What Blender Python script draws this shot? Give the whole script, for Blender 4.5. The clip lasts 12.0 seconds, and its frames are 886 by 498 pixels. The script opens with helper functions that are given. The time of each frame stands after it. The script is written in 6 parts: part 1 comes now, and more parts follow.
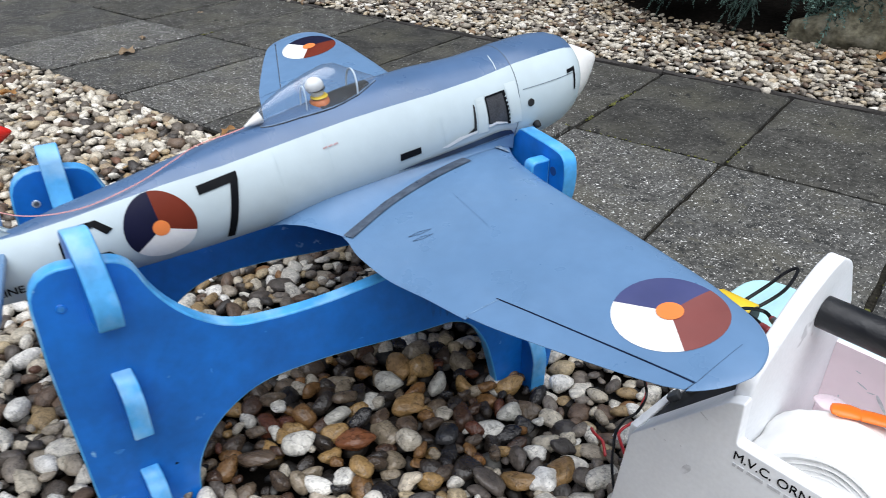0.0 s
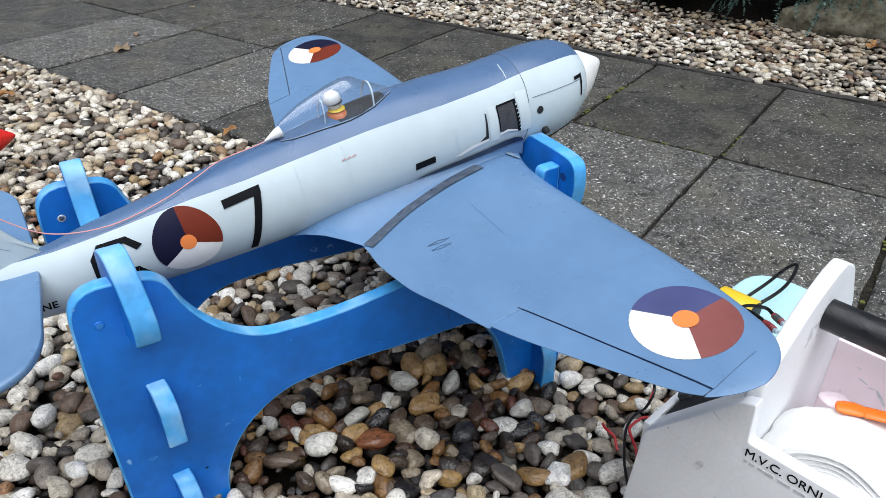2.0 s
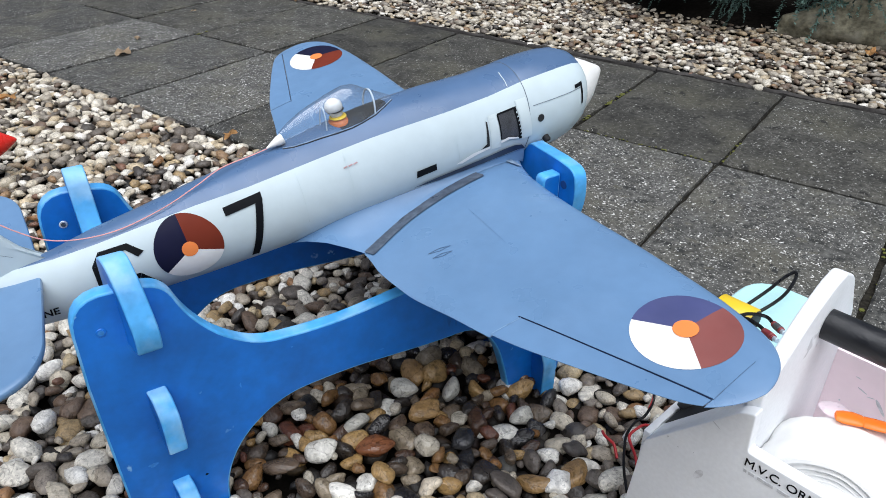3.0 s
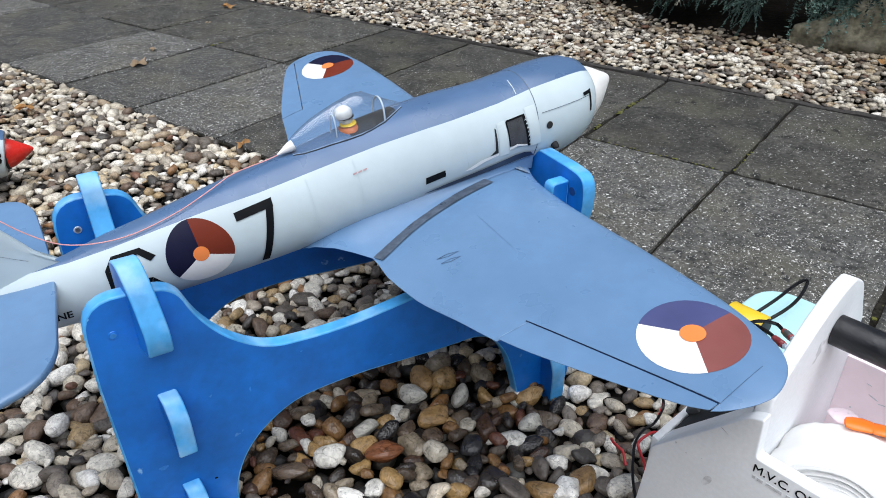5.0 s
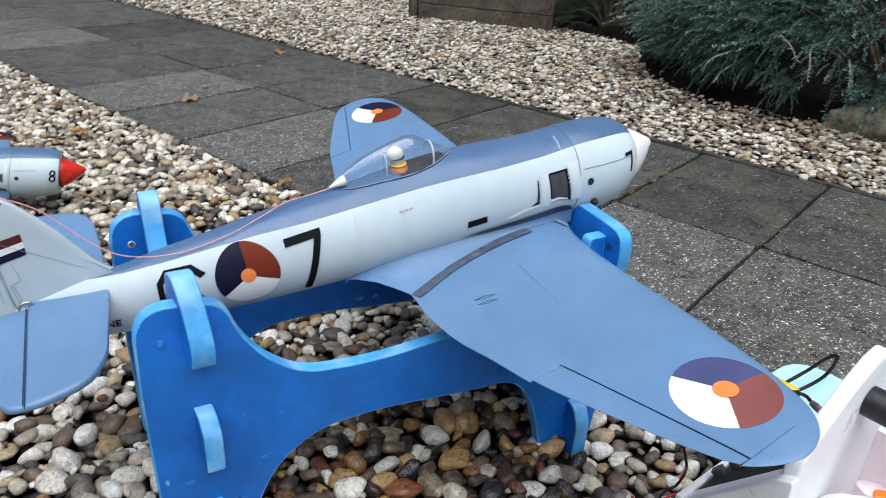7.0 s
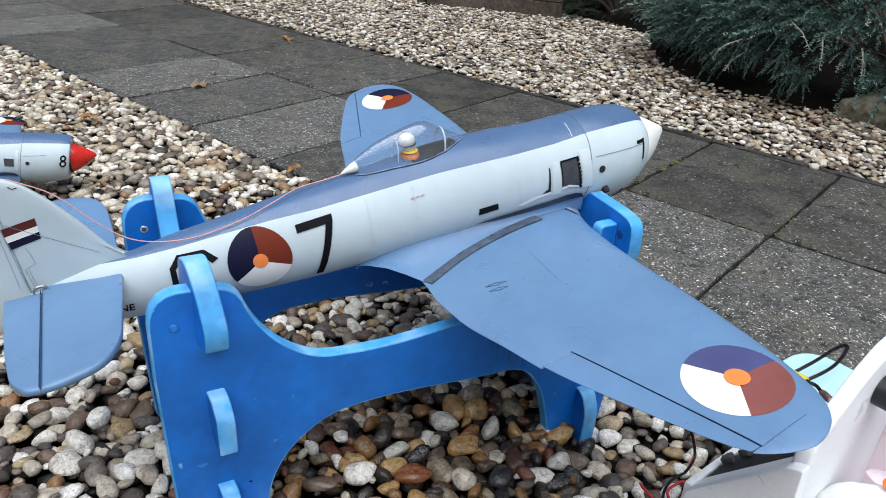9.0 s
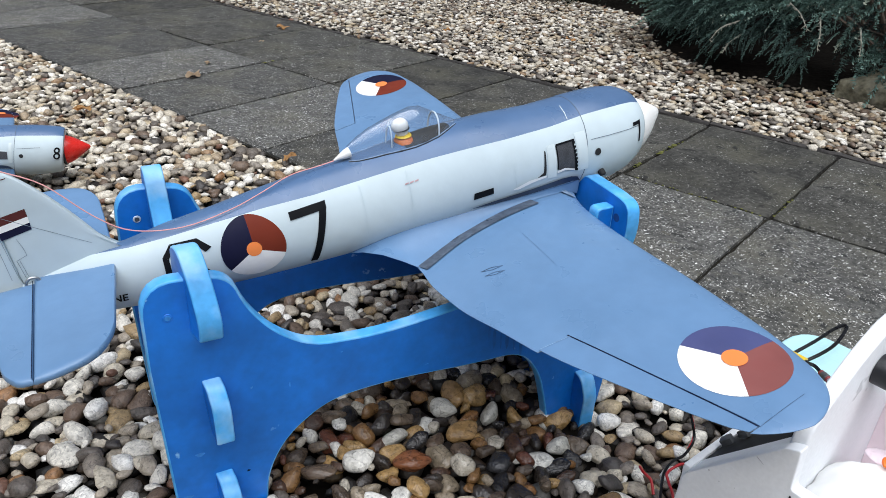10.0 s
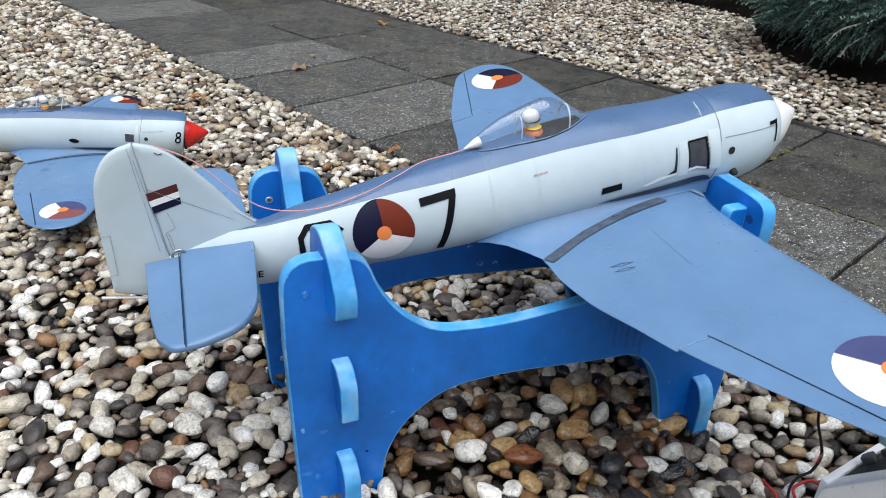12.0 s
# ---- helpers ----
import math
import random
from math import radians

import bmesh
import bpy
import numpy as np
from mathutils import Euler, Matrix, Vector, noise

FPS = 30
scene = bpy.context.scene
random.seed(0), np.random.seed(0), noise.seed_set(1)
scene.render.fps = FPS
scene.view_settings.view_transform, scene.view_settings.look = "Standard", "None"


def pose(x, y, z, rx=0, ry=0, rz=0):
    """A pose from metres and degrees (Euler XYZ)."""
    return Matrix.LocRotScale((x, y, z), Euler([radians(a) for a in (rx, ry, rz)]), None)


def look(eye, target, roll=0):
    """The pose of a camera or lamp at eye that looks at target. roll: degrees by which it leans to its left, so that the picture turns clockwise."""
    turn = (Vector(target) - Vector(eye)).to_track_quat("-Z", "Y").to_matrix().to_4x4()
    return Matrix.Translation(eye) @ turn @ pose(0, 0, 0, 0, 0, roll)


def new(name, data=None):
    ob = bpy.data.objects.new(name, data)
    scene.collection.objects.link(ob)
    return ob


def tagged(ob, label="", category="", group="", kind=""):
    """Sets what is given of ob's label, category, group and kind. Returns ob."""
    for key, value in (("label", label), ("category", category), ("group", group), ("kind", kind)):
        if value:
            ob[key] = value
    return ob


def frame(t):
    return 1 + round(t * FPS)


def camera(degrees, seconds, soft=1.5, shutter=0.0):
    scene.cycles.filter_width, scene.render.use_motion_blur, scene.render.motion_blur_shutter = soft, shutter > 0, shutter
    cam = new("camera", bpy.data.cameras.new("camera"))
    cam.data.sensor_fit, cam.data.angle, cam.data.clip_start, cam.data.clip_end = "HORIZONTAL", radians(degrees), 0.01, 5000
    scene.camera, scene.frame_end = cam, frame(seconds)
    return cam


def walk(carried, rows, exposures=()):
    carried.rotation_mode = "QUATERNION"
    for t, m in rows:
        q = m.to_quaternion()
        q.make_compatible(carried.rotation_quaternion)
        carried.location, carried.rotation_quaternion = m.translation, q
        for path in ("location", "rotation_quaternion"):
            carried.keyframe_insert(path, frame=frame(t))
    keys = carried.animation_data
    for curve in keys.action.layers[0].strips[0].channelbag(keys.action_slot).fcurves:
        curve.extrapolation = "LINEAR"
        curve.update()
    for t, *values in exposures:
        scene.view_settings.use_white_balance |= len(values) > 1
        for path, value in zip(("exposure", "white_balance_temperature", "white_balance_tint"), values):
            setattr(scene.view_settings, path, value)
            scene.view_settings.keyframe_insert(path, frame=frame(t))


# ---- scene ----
cam = camera(63.5, 12.0, soft=0.7, shutter=0.5)
PATH = [
    (0.0, (2.8263, -1.6556, 0.6925), (2.3056, -0.9713, 0.1820), 0.13),
    (0.5, (2.8137, -1.6834, 0.7272), (2.2931, -1.0057, 0.2078), -0.95),
    (1.0, (2.8089, -1.6831, 0.7331), (2.2936, -0.9988, 0.2171), -1.12),
    (1.5, (2.8086, -1.6849, 0.7340), (2.2923, -1.0006, 0.2191), -0.62),
    (2.0, (2.8058, -1.6839, 0.7308), (2.3042, -0.9995, 0.2016), -0.29),
    (2.5, (2.8063, -1.6847, 0.7312), (2.3034, -0.9968, 0.2079), 0.25),
    (3.0, (2.8040, -1.6840, 0.7363), (2.3016, -0.9972, 0.2111), -0.03),
    (3.2, (2.8081, -1.6834, 0.7386), (2.2868, -1.0031, 0.2234), -0.94),
    (4.8, (2.8112, -1.6867, 0.7334), (2.2807, -1.0136, 0.2181), -1.05),
    (5.0, (2.8122, -1.6875, 0.7337), (2.2914, -1.0045, 0.2215), -0.50),
    (5.5, (2.8119, -1.7284, 0.7419), (2.2396, -1.0716, 0.2508), 0.02),
    (6.0, (2.8241, -1.7292, 0.7319), (2.2178, -1.0647, 0.2950), 0.48),
    (6.5, (2.8056, -1.7225, 0.7170), (2.2016, -1.0702, 0.2591), 1.76),
    (7.0, (2.8134, -1.7265, 0.7279), (2.2457, -1.0324, 0.2851), 3.27),
    (7.2, (2.8173, -1.7283, 0.7250), (2.2504, -1.0267, 0.2934), 3.07),
    (8.8, (2.8067, -1.7332, 0.7281), (2.2282, -1.0590, 0.2689), 3.08),
    (9.0, (2.8101, -1.7320, 0.7267), (2.2414, -1.0487, 0.2686), 3.42),
    (9.5, (2.8124, -1.7215, 0.7230), (2.2517, -1.0398, 0.2531), 2.74),
    (10.0, (2.8122, -1.7249, 0.7205), (2.2489, -1.0469, 0.2483), 2.58),
    (10.5, (2.8032, -1.7361, 0.7209), (2.2242, -1.0693, 0.2517), 2.51),
    (11.0, (2.7820, -1.7750, 0.7171), (2.1544, -1.1503, 0.2524), 2.74),
    (11.5, (2.7777, -1.7690, 0.7154), (2.1434, -1.1496, 0.2528), 3.01),
    (12.0, (2.7697, -1.7701, 0.7057), (2.1311, -1.1648, 0.2304), 2.13),
]
walk(cam, [(t, look(eye, target, roll)) for t, eye, target, roll in PATH])

# ---- light: an overcast day ----
world = bpy.data.worlds.new("overcast_sky")
scene.world = world
world.use_nodes = True
wn, wl = world.node_tree.nodes, world.node_tree.links
sky = wn.new("ShaderNodeTexSky")
sky.sky_type, sky.sun_disc = "NISHITA", False
sky.sun_elevation, sky.sun_rotation = radians(70), radians(138)
sky.dust_density = 3.0
pale = wn.new("ShaderNodeHueSaturation")
pale.inputs["Saturation"].default_value = 0.56
wl.new(sky.outputs["Color"], pale.inputs["Color"])
wl.new(pale.outputs["Color"], wn["Background"].inputs["Color"])
wn["Background"].inputs["Strength"].default_value = 0.040
sun = new("sun", bpy.data.lights.new("sun", "SUN"))
sun.data.energy, sun.data.angle, sun.data.color = 2.55, radians(75), (0.935, 0.965, 1.02)
SUN_AZ = radians(138)
sun.matrix_world = look((0, 0, 8), (-math.sin(SUN_AZ) * 3, -math.cos(SUN_AZ) * 3, 8 - 3 * math.tan(radians(70))))
scene.view_settings.exposure = 0.78


# ---- materials ----
def material(name, color, rough=0.6, metal=0.0, spread=0.0, fine=0.0, grain=200.0, patch=8.0, bump=0.0, bump_scale=300.0, spots=None, spec=0.5, by=None, stain=None):
    """A painted or raw surface: colour with blotches (patch) and grain, small relief, and spots = (colour, scale, amount)."""
    m = bpy.data.materials.new(name)
    m.use_nodes = True
    n, l = m.node_tree.nodes, m.node_tree.links
    b = n["Principled BSDF"]
    b.inputs["Roughness"].default_value, b.inputs["Metallic"].default_value = rough, metal
    b.inputs["Specular IOR Level"].default_value = spec
    co = n.new("ShaderNodeTexCoord").outputs["Object"]
    def tex(scale, detail=3.0):
        t = n.new("ShaderNodeTexNoise")
        t.inputs["Scale"].default_value, t.inputs["Detail"].default_value = scale, detail
        l.new(co, t.inputs["Vector"])
        return t.outputs["Fac"]
    def mixed(kind, fac, a, c):
        x = n.new("ShaderNodeMix")
        x.data_type, x.blend_type = "RGBA", kind
        for socket, v in ((x.inputs[0], fac), (x.inputs[6], a), (x.inputs[7], c)):
            if hasattr(v, "links"):
                l.new(v, socket)
            elif isinstance(v, tuple):
                socket.default_value = (*v, 1)
            else:
                socket.default_value = v
        return x.outputs[2]
    def ranged(v, lo, hi, a=0.0, c=1.0):
        r = n.new("ShaderNodeMapRange")
        l.new(v, r.inputs[0])
        for i, q in enumerate((lo, hi, a, c)):
            r.inputs[i + 1].default_value = q
        return r.outputs[0]
    col = mixed("MIX", 0.0, color, color)
    if by:
        g = n.new("ShaderNodeObjectInfo").outputs["Random"]
        col = mixed("MULTIPLY", 1.0, col, mixed("MIX", g, tuple(1 - by for _ in range(3)), tuple(1 + by for _ in range(3))))
    if spread:
        col = mixed("MULTIPLY", 1.0, col, mixed("MIX", ranged(tex(patch, 5.0), 0.3, 0.7), tuple(1 - spread for _ in range(3)), tuple(1 + spread for _ in range(3))))
    if fine:
        col = mixed("MULTIPLY", 1.0, col, mixed("MIX", ranged(tex(grain, 2.0), 0.3, 0.7), tuple(1 - fine for _ in range(3)), tuple(1 + fine for _ in range(3))))
    if stain:
        col = mixed("MIX", ranged(tex(stain[1], 6.0), 0.48, 0.68, 0.0, stain[2]), col, stain[0])
    if spots:
        for c, scale, lo in spots:
            v = n.new("ShaderNodeTexVoronoi")
            v.inputs["Scale"].default_value = scale
            wob = n.new("ShaderNodeTexNoise")
            wob.inputs["Scale"].default_value = scale * 1.3
            l.new(co, wob.inputs["Vector"])
            push = n.new("ShaderNodeVectorMath")
            push.operation = "MULTIPLY_ADD"
            push.inputs[1].default_value = (1.8 / scale, 1.8 / scale, 1.8 / scale)
            l.new(wob.outputs["Color"], push.inputs[0])
            l.new(co, push.inputs[2])
            l.new(push.outputs[0], v.inputs["Vector"])
            sel = n.new("ShaderNodeSeparateColor")
            l.new(v.outputs["Color"], sel.inputs[0])
            chance = sel.outputs[0]
            if by:  # some slabs show more of their aggregate than others
                worn = n.new("ShaderNodeMath")
                worn.operation = "ADD"
                l.new(chance, worn.inputs[0])
                l.new(ranged(g, 0.0, 1.0, -0.10, 0.07), worn.inputs[1])
                chance = worn.outputs[0]
            edge = ranged(v.outputs["Distance"], 0.20, 0.36, 1.0, 0.0)
            pick = ranged(chance, lo, lo + 0.02)
            mul = n.new("ShaderNodeMath")
            mul.operation = "MULTIPLY"
            l.new(edge, mul.inputs[0])
            l.new(pick, mul.inputs[1])
            col = mixed("MIX", mul.outputs[0], col, c)
    l.new(col, b.inputs["Base Color"])
    if spread:
        l.new(ranged(tex(patch * 2.3, 4.0), 0.3, 0.7, max(rough - 0.12, 0.02), min(rough + 0.12, 1)), b.inputs["Roughness"])
    if bump:
        p = n.new("ShaderNodeBump")
        p.inputs["Strength"].default_value, p.inputs["Distance"].default_value = 0.6, bump
        l.new(tex(bump_scale, 4.0), p.inputs["Height"])
        l.new(p.outputs[0], b.inputs["Normal"])
    return m


SKY_BLUE = material("sea_blue_paint", (0.121, 0.230, 0.396), 0.35, spec=0.5, spread=0.07, patch=9, fine=0.03, grain=60, bump=0.0006, bump_scale=70)
SPINE_BLUE = material("grey_blue_paint", (0.074, 0.142, 0.268), 0.32, spec=0.55, spread=0.07, patch=9, fine=0.03, grain=60, bump=0.0004, bump_scale=70)
PALE = material("pale_grey_paint", (0.52, 0.615, 0.655), 0.50, spec=0.25, spread=0.05, patch=7, stain=((0.40, 0.47, 0.48), 11, 0.30), fine=0.02, grain=50, bump=0.0004, bump_scale=60)
WHITE = material("white_paint", (0.82, 0.82, 0.80), 0.4, spread=0.04, patch=12, fine=0.02)
RED = material("brick_red_decal", (0.155, 0.027, 0.014), 0.6, spec=0.12, spread=0.08, patch=20)
FLAG_RED = material("dark_red_decal", (0.085, 0.018, 0.016), 0.6, spec=0.25, spread=0.1, patch=40)
NAVY = material("navy_decal", (0.009, 0.010, 0.032), 0.6, spec=0.12, spread=0.1, patch=20)
WING_RED = material("faded_red_decal", (0.22, 0.068, 0.062), 0.45, spread=0.08, patch=20)
WING_NAVY = material("faded_blue_decal", (0.058, 0.068, 0.18), 0.45, spread=0.1, patch=20)
ORANGE = material("orange_decal", (0.85, 0.24, 0.06), 0.45, spread=0.05, patch=30)
WORN_RED = material("worn_red_print", (0.42, 0.27, 0.28), 0.5, spread=0.3, patch=150)
BLACK = material("black_decal", (0.005, 0.006, 0.008), 0.6, spec=0.12, spread=0.2, patch=20)
FAINT = material("pencil_line", (0.10, 0.13, 0.17), 0.6, spread=0.2, patch=60)
TAPE_PALE = material("pale_grey_tape", (0.60, 0.69, 0.71), 0.33, spread=0.06, patch=20, stain=((0.45, 0.52, 0.54), 30, 0.3))
PENCIL = material("soft_pencil_line", (0.20, 0.25, 0.29), 0.6, spread=0.35, patch=90)
SEAM = material("faint_seam", (0.475, 0.57, 0.605), 0.5, spread=0.15, patch=40)
WING_SEAM = material("faint_wing_seam", (0.094, 0.187, 0.330), 0.36, spread=0.15, patch=40)
HINGE = material("dark_gap", (0.008, 0.015, 0.04), 0.8, spec=0.1, spread=0.3, patch=60)
TIP_LINE = material("faint_dark_blue_line", (0.045, 0.09, 0.17), 0.5, spread=0.5, patch=90)
TIP_PALE = material("paler_blue_edge", (0.23, 0.36, 0.52), 0.4, spread=0.3, patch=120)
SCRAP = material("torn_pale_tape", (0.20, 0.28, 0.38), 0.4, spread=0.35, patch=120)
MESH_GREY = material("dark_grey_mesh", (0.045, 0.048, 0.055), 0.6, spread=0.5, patch=40, fine=0.4, grain=700)
ROOT_SHADE = material("dark_blue_root_shade", (0.030, 0.045, 0.085), 0.45, spread=0.2, patch=30)
TAPE = material("grey_tape", (0.062, 0.082, 0.115), 0.38, spread=0.5, patch=45, stain=((0.13, 0.16, 0.205), 80, 0.55), fine=0.08, grain=160, bump=0.0008, bump_scale=120)
STAND = material("bright_blue_foam", (0.004, 0.158, 0.60), 0.42, spread=0.20, patch=9, fine=0.08, grain=70, bump=0.0014, bump_scale=38, spots=[((0.22, 0.47, 0.80), 70, 0.975)])
STREAK = material("dark_rain_streak", (0.004, 0.128, 0.50), 0.42, spread=0.2, patch=60)
RUBBED = material("pale_rubbed_spot", (0.035, 0.22, 0.64), 0.5, spread=0.3, patch=120)
EDGE = material("pale_blue_cut_edge", (0.065, 0.35, 0.73), 0.45, spread=0.22, patch=22, fine=0.10, grain=90, bump=0.0014, bump_scale=60, stain=((0.38, 0.62, 0.84), 24, 0.50))
RECESS = material("dark_blue_recess", (0.006, 0.05, 0.20), 0.6, spread=0.2)
WORN = material("worn_light_recess", (0.03, 0.22, 0.60), 0.6, spread=0.3, patch=120)
DARK = material("dark_interior", (0.012, 0.013, 0.015), 0.7, spread=0.2)
RUBBER = material("black_sleeve", (0.007, 0.008, 0.011), 0.42, spread=0.25, patch=30, bump=0.0008, bump_scale=200)
SPIN_RED = material("red_paint", (0.62, 0.022, 0.015), 0.28, spread=0.08, patch=20)
BOX_WHITE = material("white_board", (0.855, 0.88, 0.905), 0.45, stain=((0.66, 0.68, 0.71), 7, 0.20), spread=0.05, patch=9, fine=0.03, spots=[((0.30, 0.31, 0.33), 30, 0.985)], bump=0.0004, bump_scale=40)
SCUFF = material("grey_scuff", (0.64, 0.655, 0.68), 0.7, spread=0.3, patch=120)
PINKISH = material("pink_stained_board", (0.90, 0.77, 0.81), 0.5, spread=0.12, patch=10)
CLOTH = material("white_paper_roll", (0.80, 0.80, 0.79), 0.85, spread=0.06, patch=18, bump=0.002, bump_scale=60)
CARD = material("grey_card_core", (0.38, 0.33, 0.29), 0.8, spread=0.2, patch=40)
NEON = material("neon_orange_plastic", (0.95, 0.20, 0.02), 0.35, spread=0.04)
PINK = material("pink_plastic_bag", (0.84, 0.70, 0.76), 0.35, spread=0.15, patch=30)
CYAN = material("pale_cyan_foam", (0.46, 0.74, 0.78), 0.6, spread=0.05, patch=12, fine=0.03)
YELLOW = material("yellow_plastic", (0.80, 0.55, 0.03), 0.4, spread=0.08)
WIRE_RED = material("red_cable", (0.45, 0.02, 0.025), 0.4, spread=0.1)
PLUG_RED = material("dull_red_shrink_sleeve", (0.24, 0.035, 0.04), 0.4, spread=0.25, patch=90)
WIRE_PINK = material("salmon_cable", (0.78, 0.36, 0.34), 0.45, spread=0.1)
WIRE_BLACK = material("black_cable", (0.006, 0.006, 0.007), 0.32, spec=0.3, spread=0.1)
BOLT = material("zinc_bolt", (0.50, 0.58, 0.66), 0.35, 0.3, spread=0.2, patch=200)
CONNECTOR = material("dark_grey_plastic", (0.075, 0.08, 0.085), 0.4, spread=0.2, patch=90)
STEEL = material("steel", (0.45, 0.46, 0.47), 0.35, 1.0, spread=0.1)
SLAB = material("weathered_gravel_concrete", (0.060, 0.060, 0.056), 0.74, spec=0.35, spread=0.42, patch=16, fine=0.50, grain=75, bump=0.005, bump_scale=110, by=0.34, stain=((0.10, 0.095, 0.072), 5.0, 0.7),
                spots=[((0.024, 0.025, 0.024), 24, 0.74), ((0.085, 0.082, 0.066), 34, 0.76), ((0.14, 0.135, 0.12), 100, 0.66), ((0.016, 0.017, 0.018), 90, 0.62), ((0.012, 0.013, 0.014), 140, 0.72), ((0.62, 0.62, 0.60), 165, 0.79), ((0.42, 0.41, 0.385), 250, 0.66), ((0.74, 0.74, 0.72), 105, 0.945)])
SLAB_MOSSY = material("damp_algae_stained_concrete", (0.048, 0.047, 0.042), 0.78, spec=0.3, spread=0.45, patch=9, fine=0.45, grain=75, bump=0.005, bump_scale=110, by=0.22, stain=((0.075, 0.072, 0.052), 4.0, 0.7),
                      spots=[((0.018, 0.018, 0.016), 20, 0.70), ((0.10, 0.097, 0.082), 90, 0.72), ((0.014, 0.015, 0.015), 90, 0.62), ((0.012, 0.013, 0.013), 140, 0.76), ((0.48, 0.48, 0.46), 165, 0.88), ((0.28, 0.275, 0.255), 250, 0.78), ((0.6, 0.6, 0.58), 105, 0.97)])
EDGING = material("dark_edging_concrete", (0.035, 0.032, 0.030), 0.9, spread=0.3, patch=6, fine=0.3, grain=140, bump=0.004, bump_scale=120)
SOIL = material("dark_soil", (0.007, 0.006, 0.005), 0.98, spec=0.03, spread=0.35, patch=5, fine=0.4, grain=60, bump=0.01, bump_scale=40)
BED = material("pebble_ground", (0.20, 0.175, 0.14), 0.6, spread=0.25, patch=3, fine=0.5, grain=40, bump=0.012, bump_scale=45,
               spots=[((0.09, 0.075, 0.06), 42, 0.60), ((0.55, 0.52, 0.45), 44, 0.66), ((0.32, 0.23, 0.14), 46, 0.88), ((0.72, 0.70, 0.64), 40, 0.90)])
WALL_BROWN = material("dark_brown_wall", (0.13, 0.075, 0.055), 0.9, spread=0.3, patch=4, fine=0.2, grain=30, bump=0.006, bump_scale=30)
GRIT = material("dark_joint_grit", (0.018, 0.0165, 0.013), 0.95, spec=0.1, spread=0.5, patch=18, fine=0.5, grain=130, bump=0.006, bump_scale=150)
MOSS = material("yellow_green_moss", (0.095, 0.10, 0.018), 0.95, spread=0.3, patch=30, fine=0.3)
DRY_LEAF = material("fallen_leaf", (0.38, 0.28, 0.18), 0.7, spread=0.25, patch=60)
ORANGE_LEAF = material("orange_fallen_leaf", (0.44, 0.24, 0.09), 0.7, spread=0.25, patch=60)
TIMBER = material("weathered_brown_timber", (0.085, 0.070, 0.057), 0.88, spec=0.2, spread=0.4, patch=6, fine=0.35, grain=45, bump=0.006, bump_scale=50, stain=((0.13, 0.12, 0.10), 9, 0.5))
BARK = material("shrub_wood", (0.06, 0.045, 0.032), 0.9, spread=0.3, patch=20, bump=0.004, bump_scale=60)
ROCK = material("mossy_boulder", (0.15, 0.14, 0.10), 0.92, spec=0.15, spread=0.55, patch=9, fine=0.4, grain=55, bump=0.02, bump_scale=24, stain=((0.24, 0.23, 0.19), 16, 0.5))
RAIL = material("grey_blue_canopy_rail", (0.22, 0.31, 0.45), 0.4, spread=0.4, patch=60)
FRAME = material("pale_blue_frame_paint", (0.50, 0.60, 0.70), 0.4, spread=0.1, patch=60)
SKIN = material("doll_paint", (0.72, 0.72, 0.71), 0.4, spread=0.05)
DOLL = material("orange_yellow_doll_paint", (0.48, 0.13, 0.03), 0.5, spread=0.3, patch=90)


PALE_STONES = [(0.0, (0.66, 0.625, 0.55)), (0.18, (0.52, 0.475, 0.39)), (0.31, (0.39, 0.355, 0.30)), (0.42, (0.25, 0.225, 0.195)), (0.52, (0.13, 0.112, 0.096)), (0.59, (0.34, 0.27, 0.19)),
               (0.67, (0.49, 0.41, 0.29)), (0.76, (0.15, 0.108, 0.08)), (0.83, (0.065, 0.058, 0.054)), (0.88, (0.80, 0.78, 0.73)), (0.965, (0.27, 0.175, 0.10)), (0.985, (0.17, 0.09, 0.06))]
# browner, darker tones: damp stones plus the shade under the model, put into colour
DAMP_SHADED_STONES = [(0.0, (0.50, 0.455, 0.37)), (0.09, (0.27, 0.22, 0.155)), (0.18, (0.145, 0.108, 0.075)), (0.30, (0.078, 0.056, 0.040)), (0.44, (0.036, 0.029, 0.024)), (0.56, (0.20, 0.105, 0.040)),
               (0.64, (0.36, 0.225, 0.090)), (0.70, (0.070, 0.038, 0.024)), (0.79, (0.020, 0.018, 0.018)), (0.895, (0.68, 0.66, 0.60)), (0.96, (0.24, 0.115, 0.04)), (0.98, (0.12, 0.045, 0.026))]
MIXED_STONES = [(0.0, (0.68, 0.645, 0.57)), (0.18, (0.52, 0.465, 0.37)), (0.29, (0.36, 0.31, 0.245)), (0.40, (0.21, 0.18, 0.15)), (0.51, (0.105, 0.088, 0.075)), (0.61, (0.34, 0.24, 0.125)),
                (0.66, (0.47, 0.375, 0.235)), (0.73, (0.14, 0.094, 0.066)), (0.81, (0.055, 0.048, 0.044)), (0.865, (0.80, 0.78, 0.73)), (0.965, (0.28, 0.15, 0.07)), (0.985, (0.15, 0.075, 0.05))]
PALE_STONES = [(p, (1.03 * c[0], c[1], 0.95 * c[2])) for p, c in PALE_STONES]
DAMP_SHADED_STONES = [(p, tuple(0.86 * q for q in c)) for p, c in DAMP_SHADED_STONES]
# lower layer at an eighth of the tone: shade between pebbles, painted in
GAP_SHADE_STONES = [(p, tuple(0.125 * q for q in c)) for p, c in DAMP_SHADED_STONES]


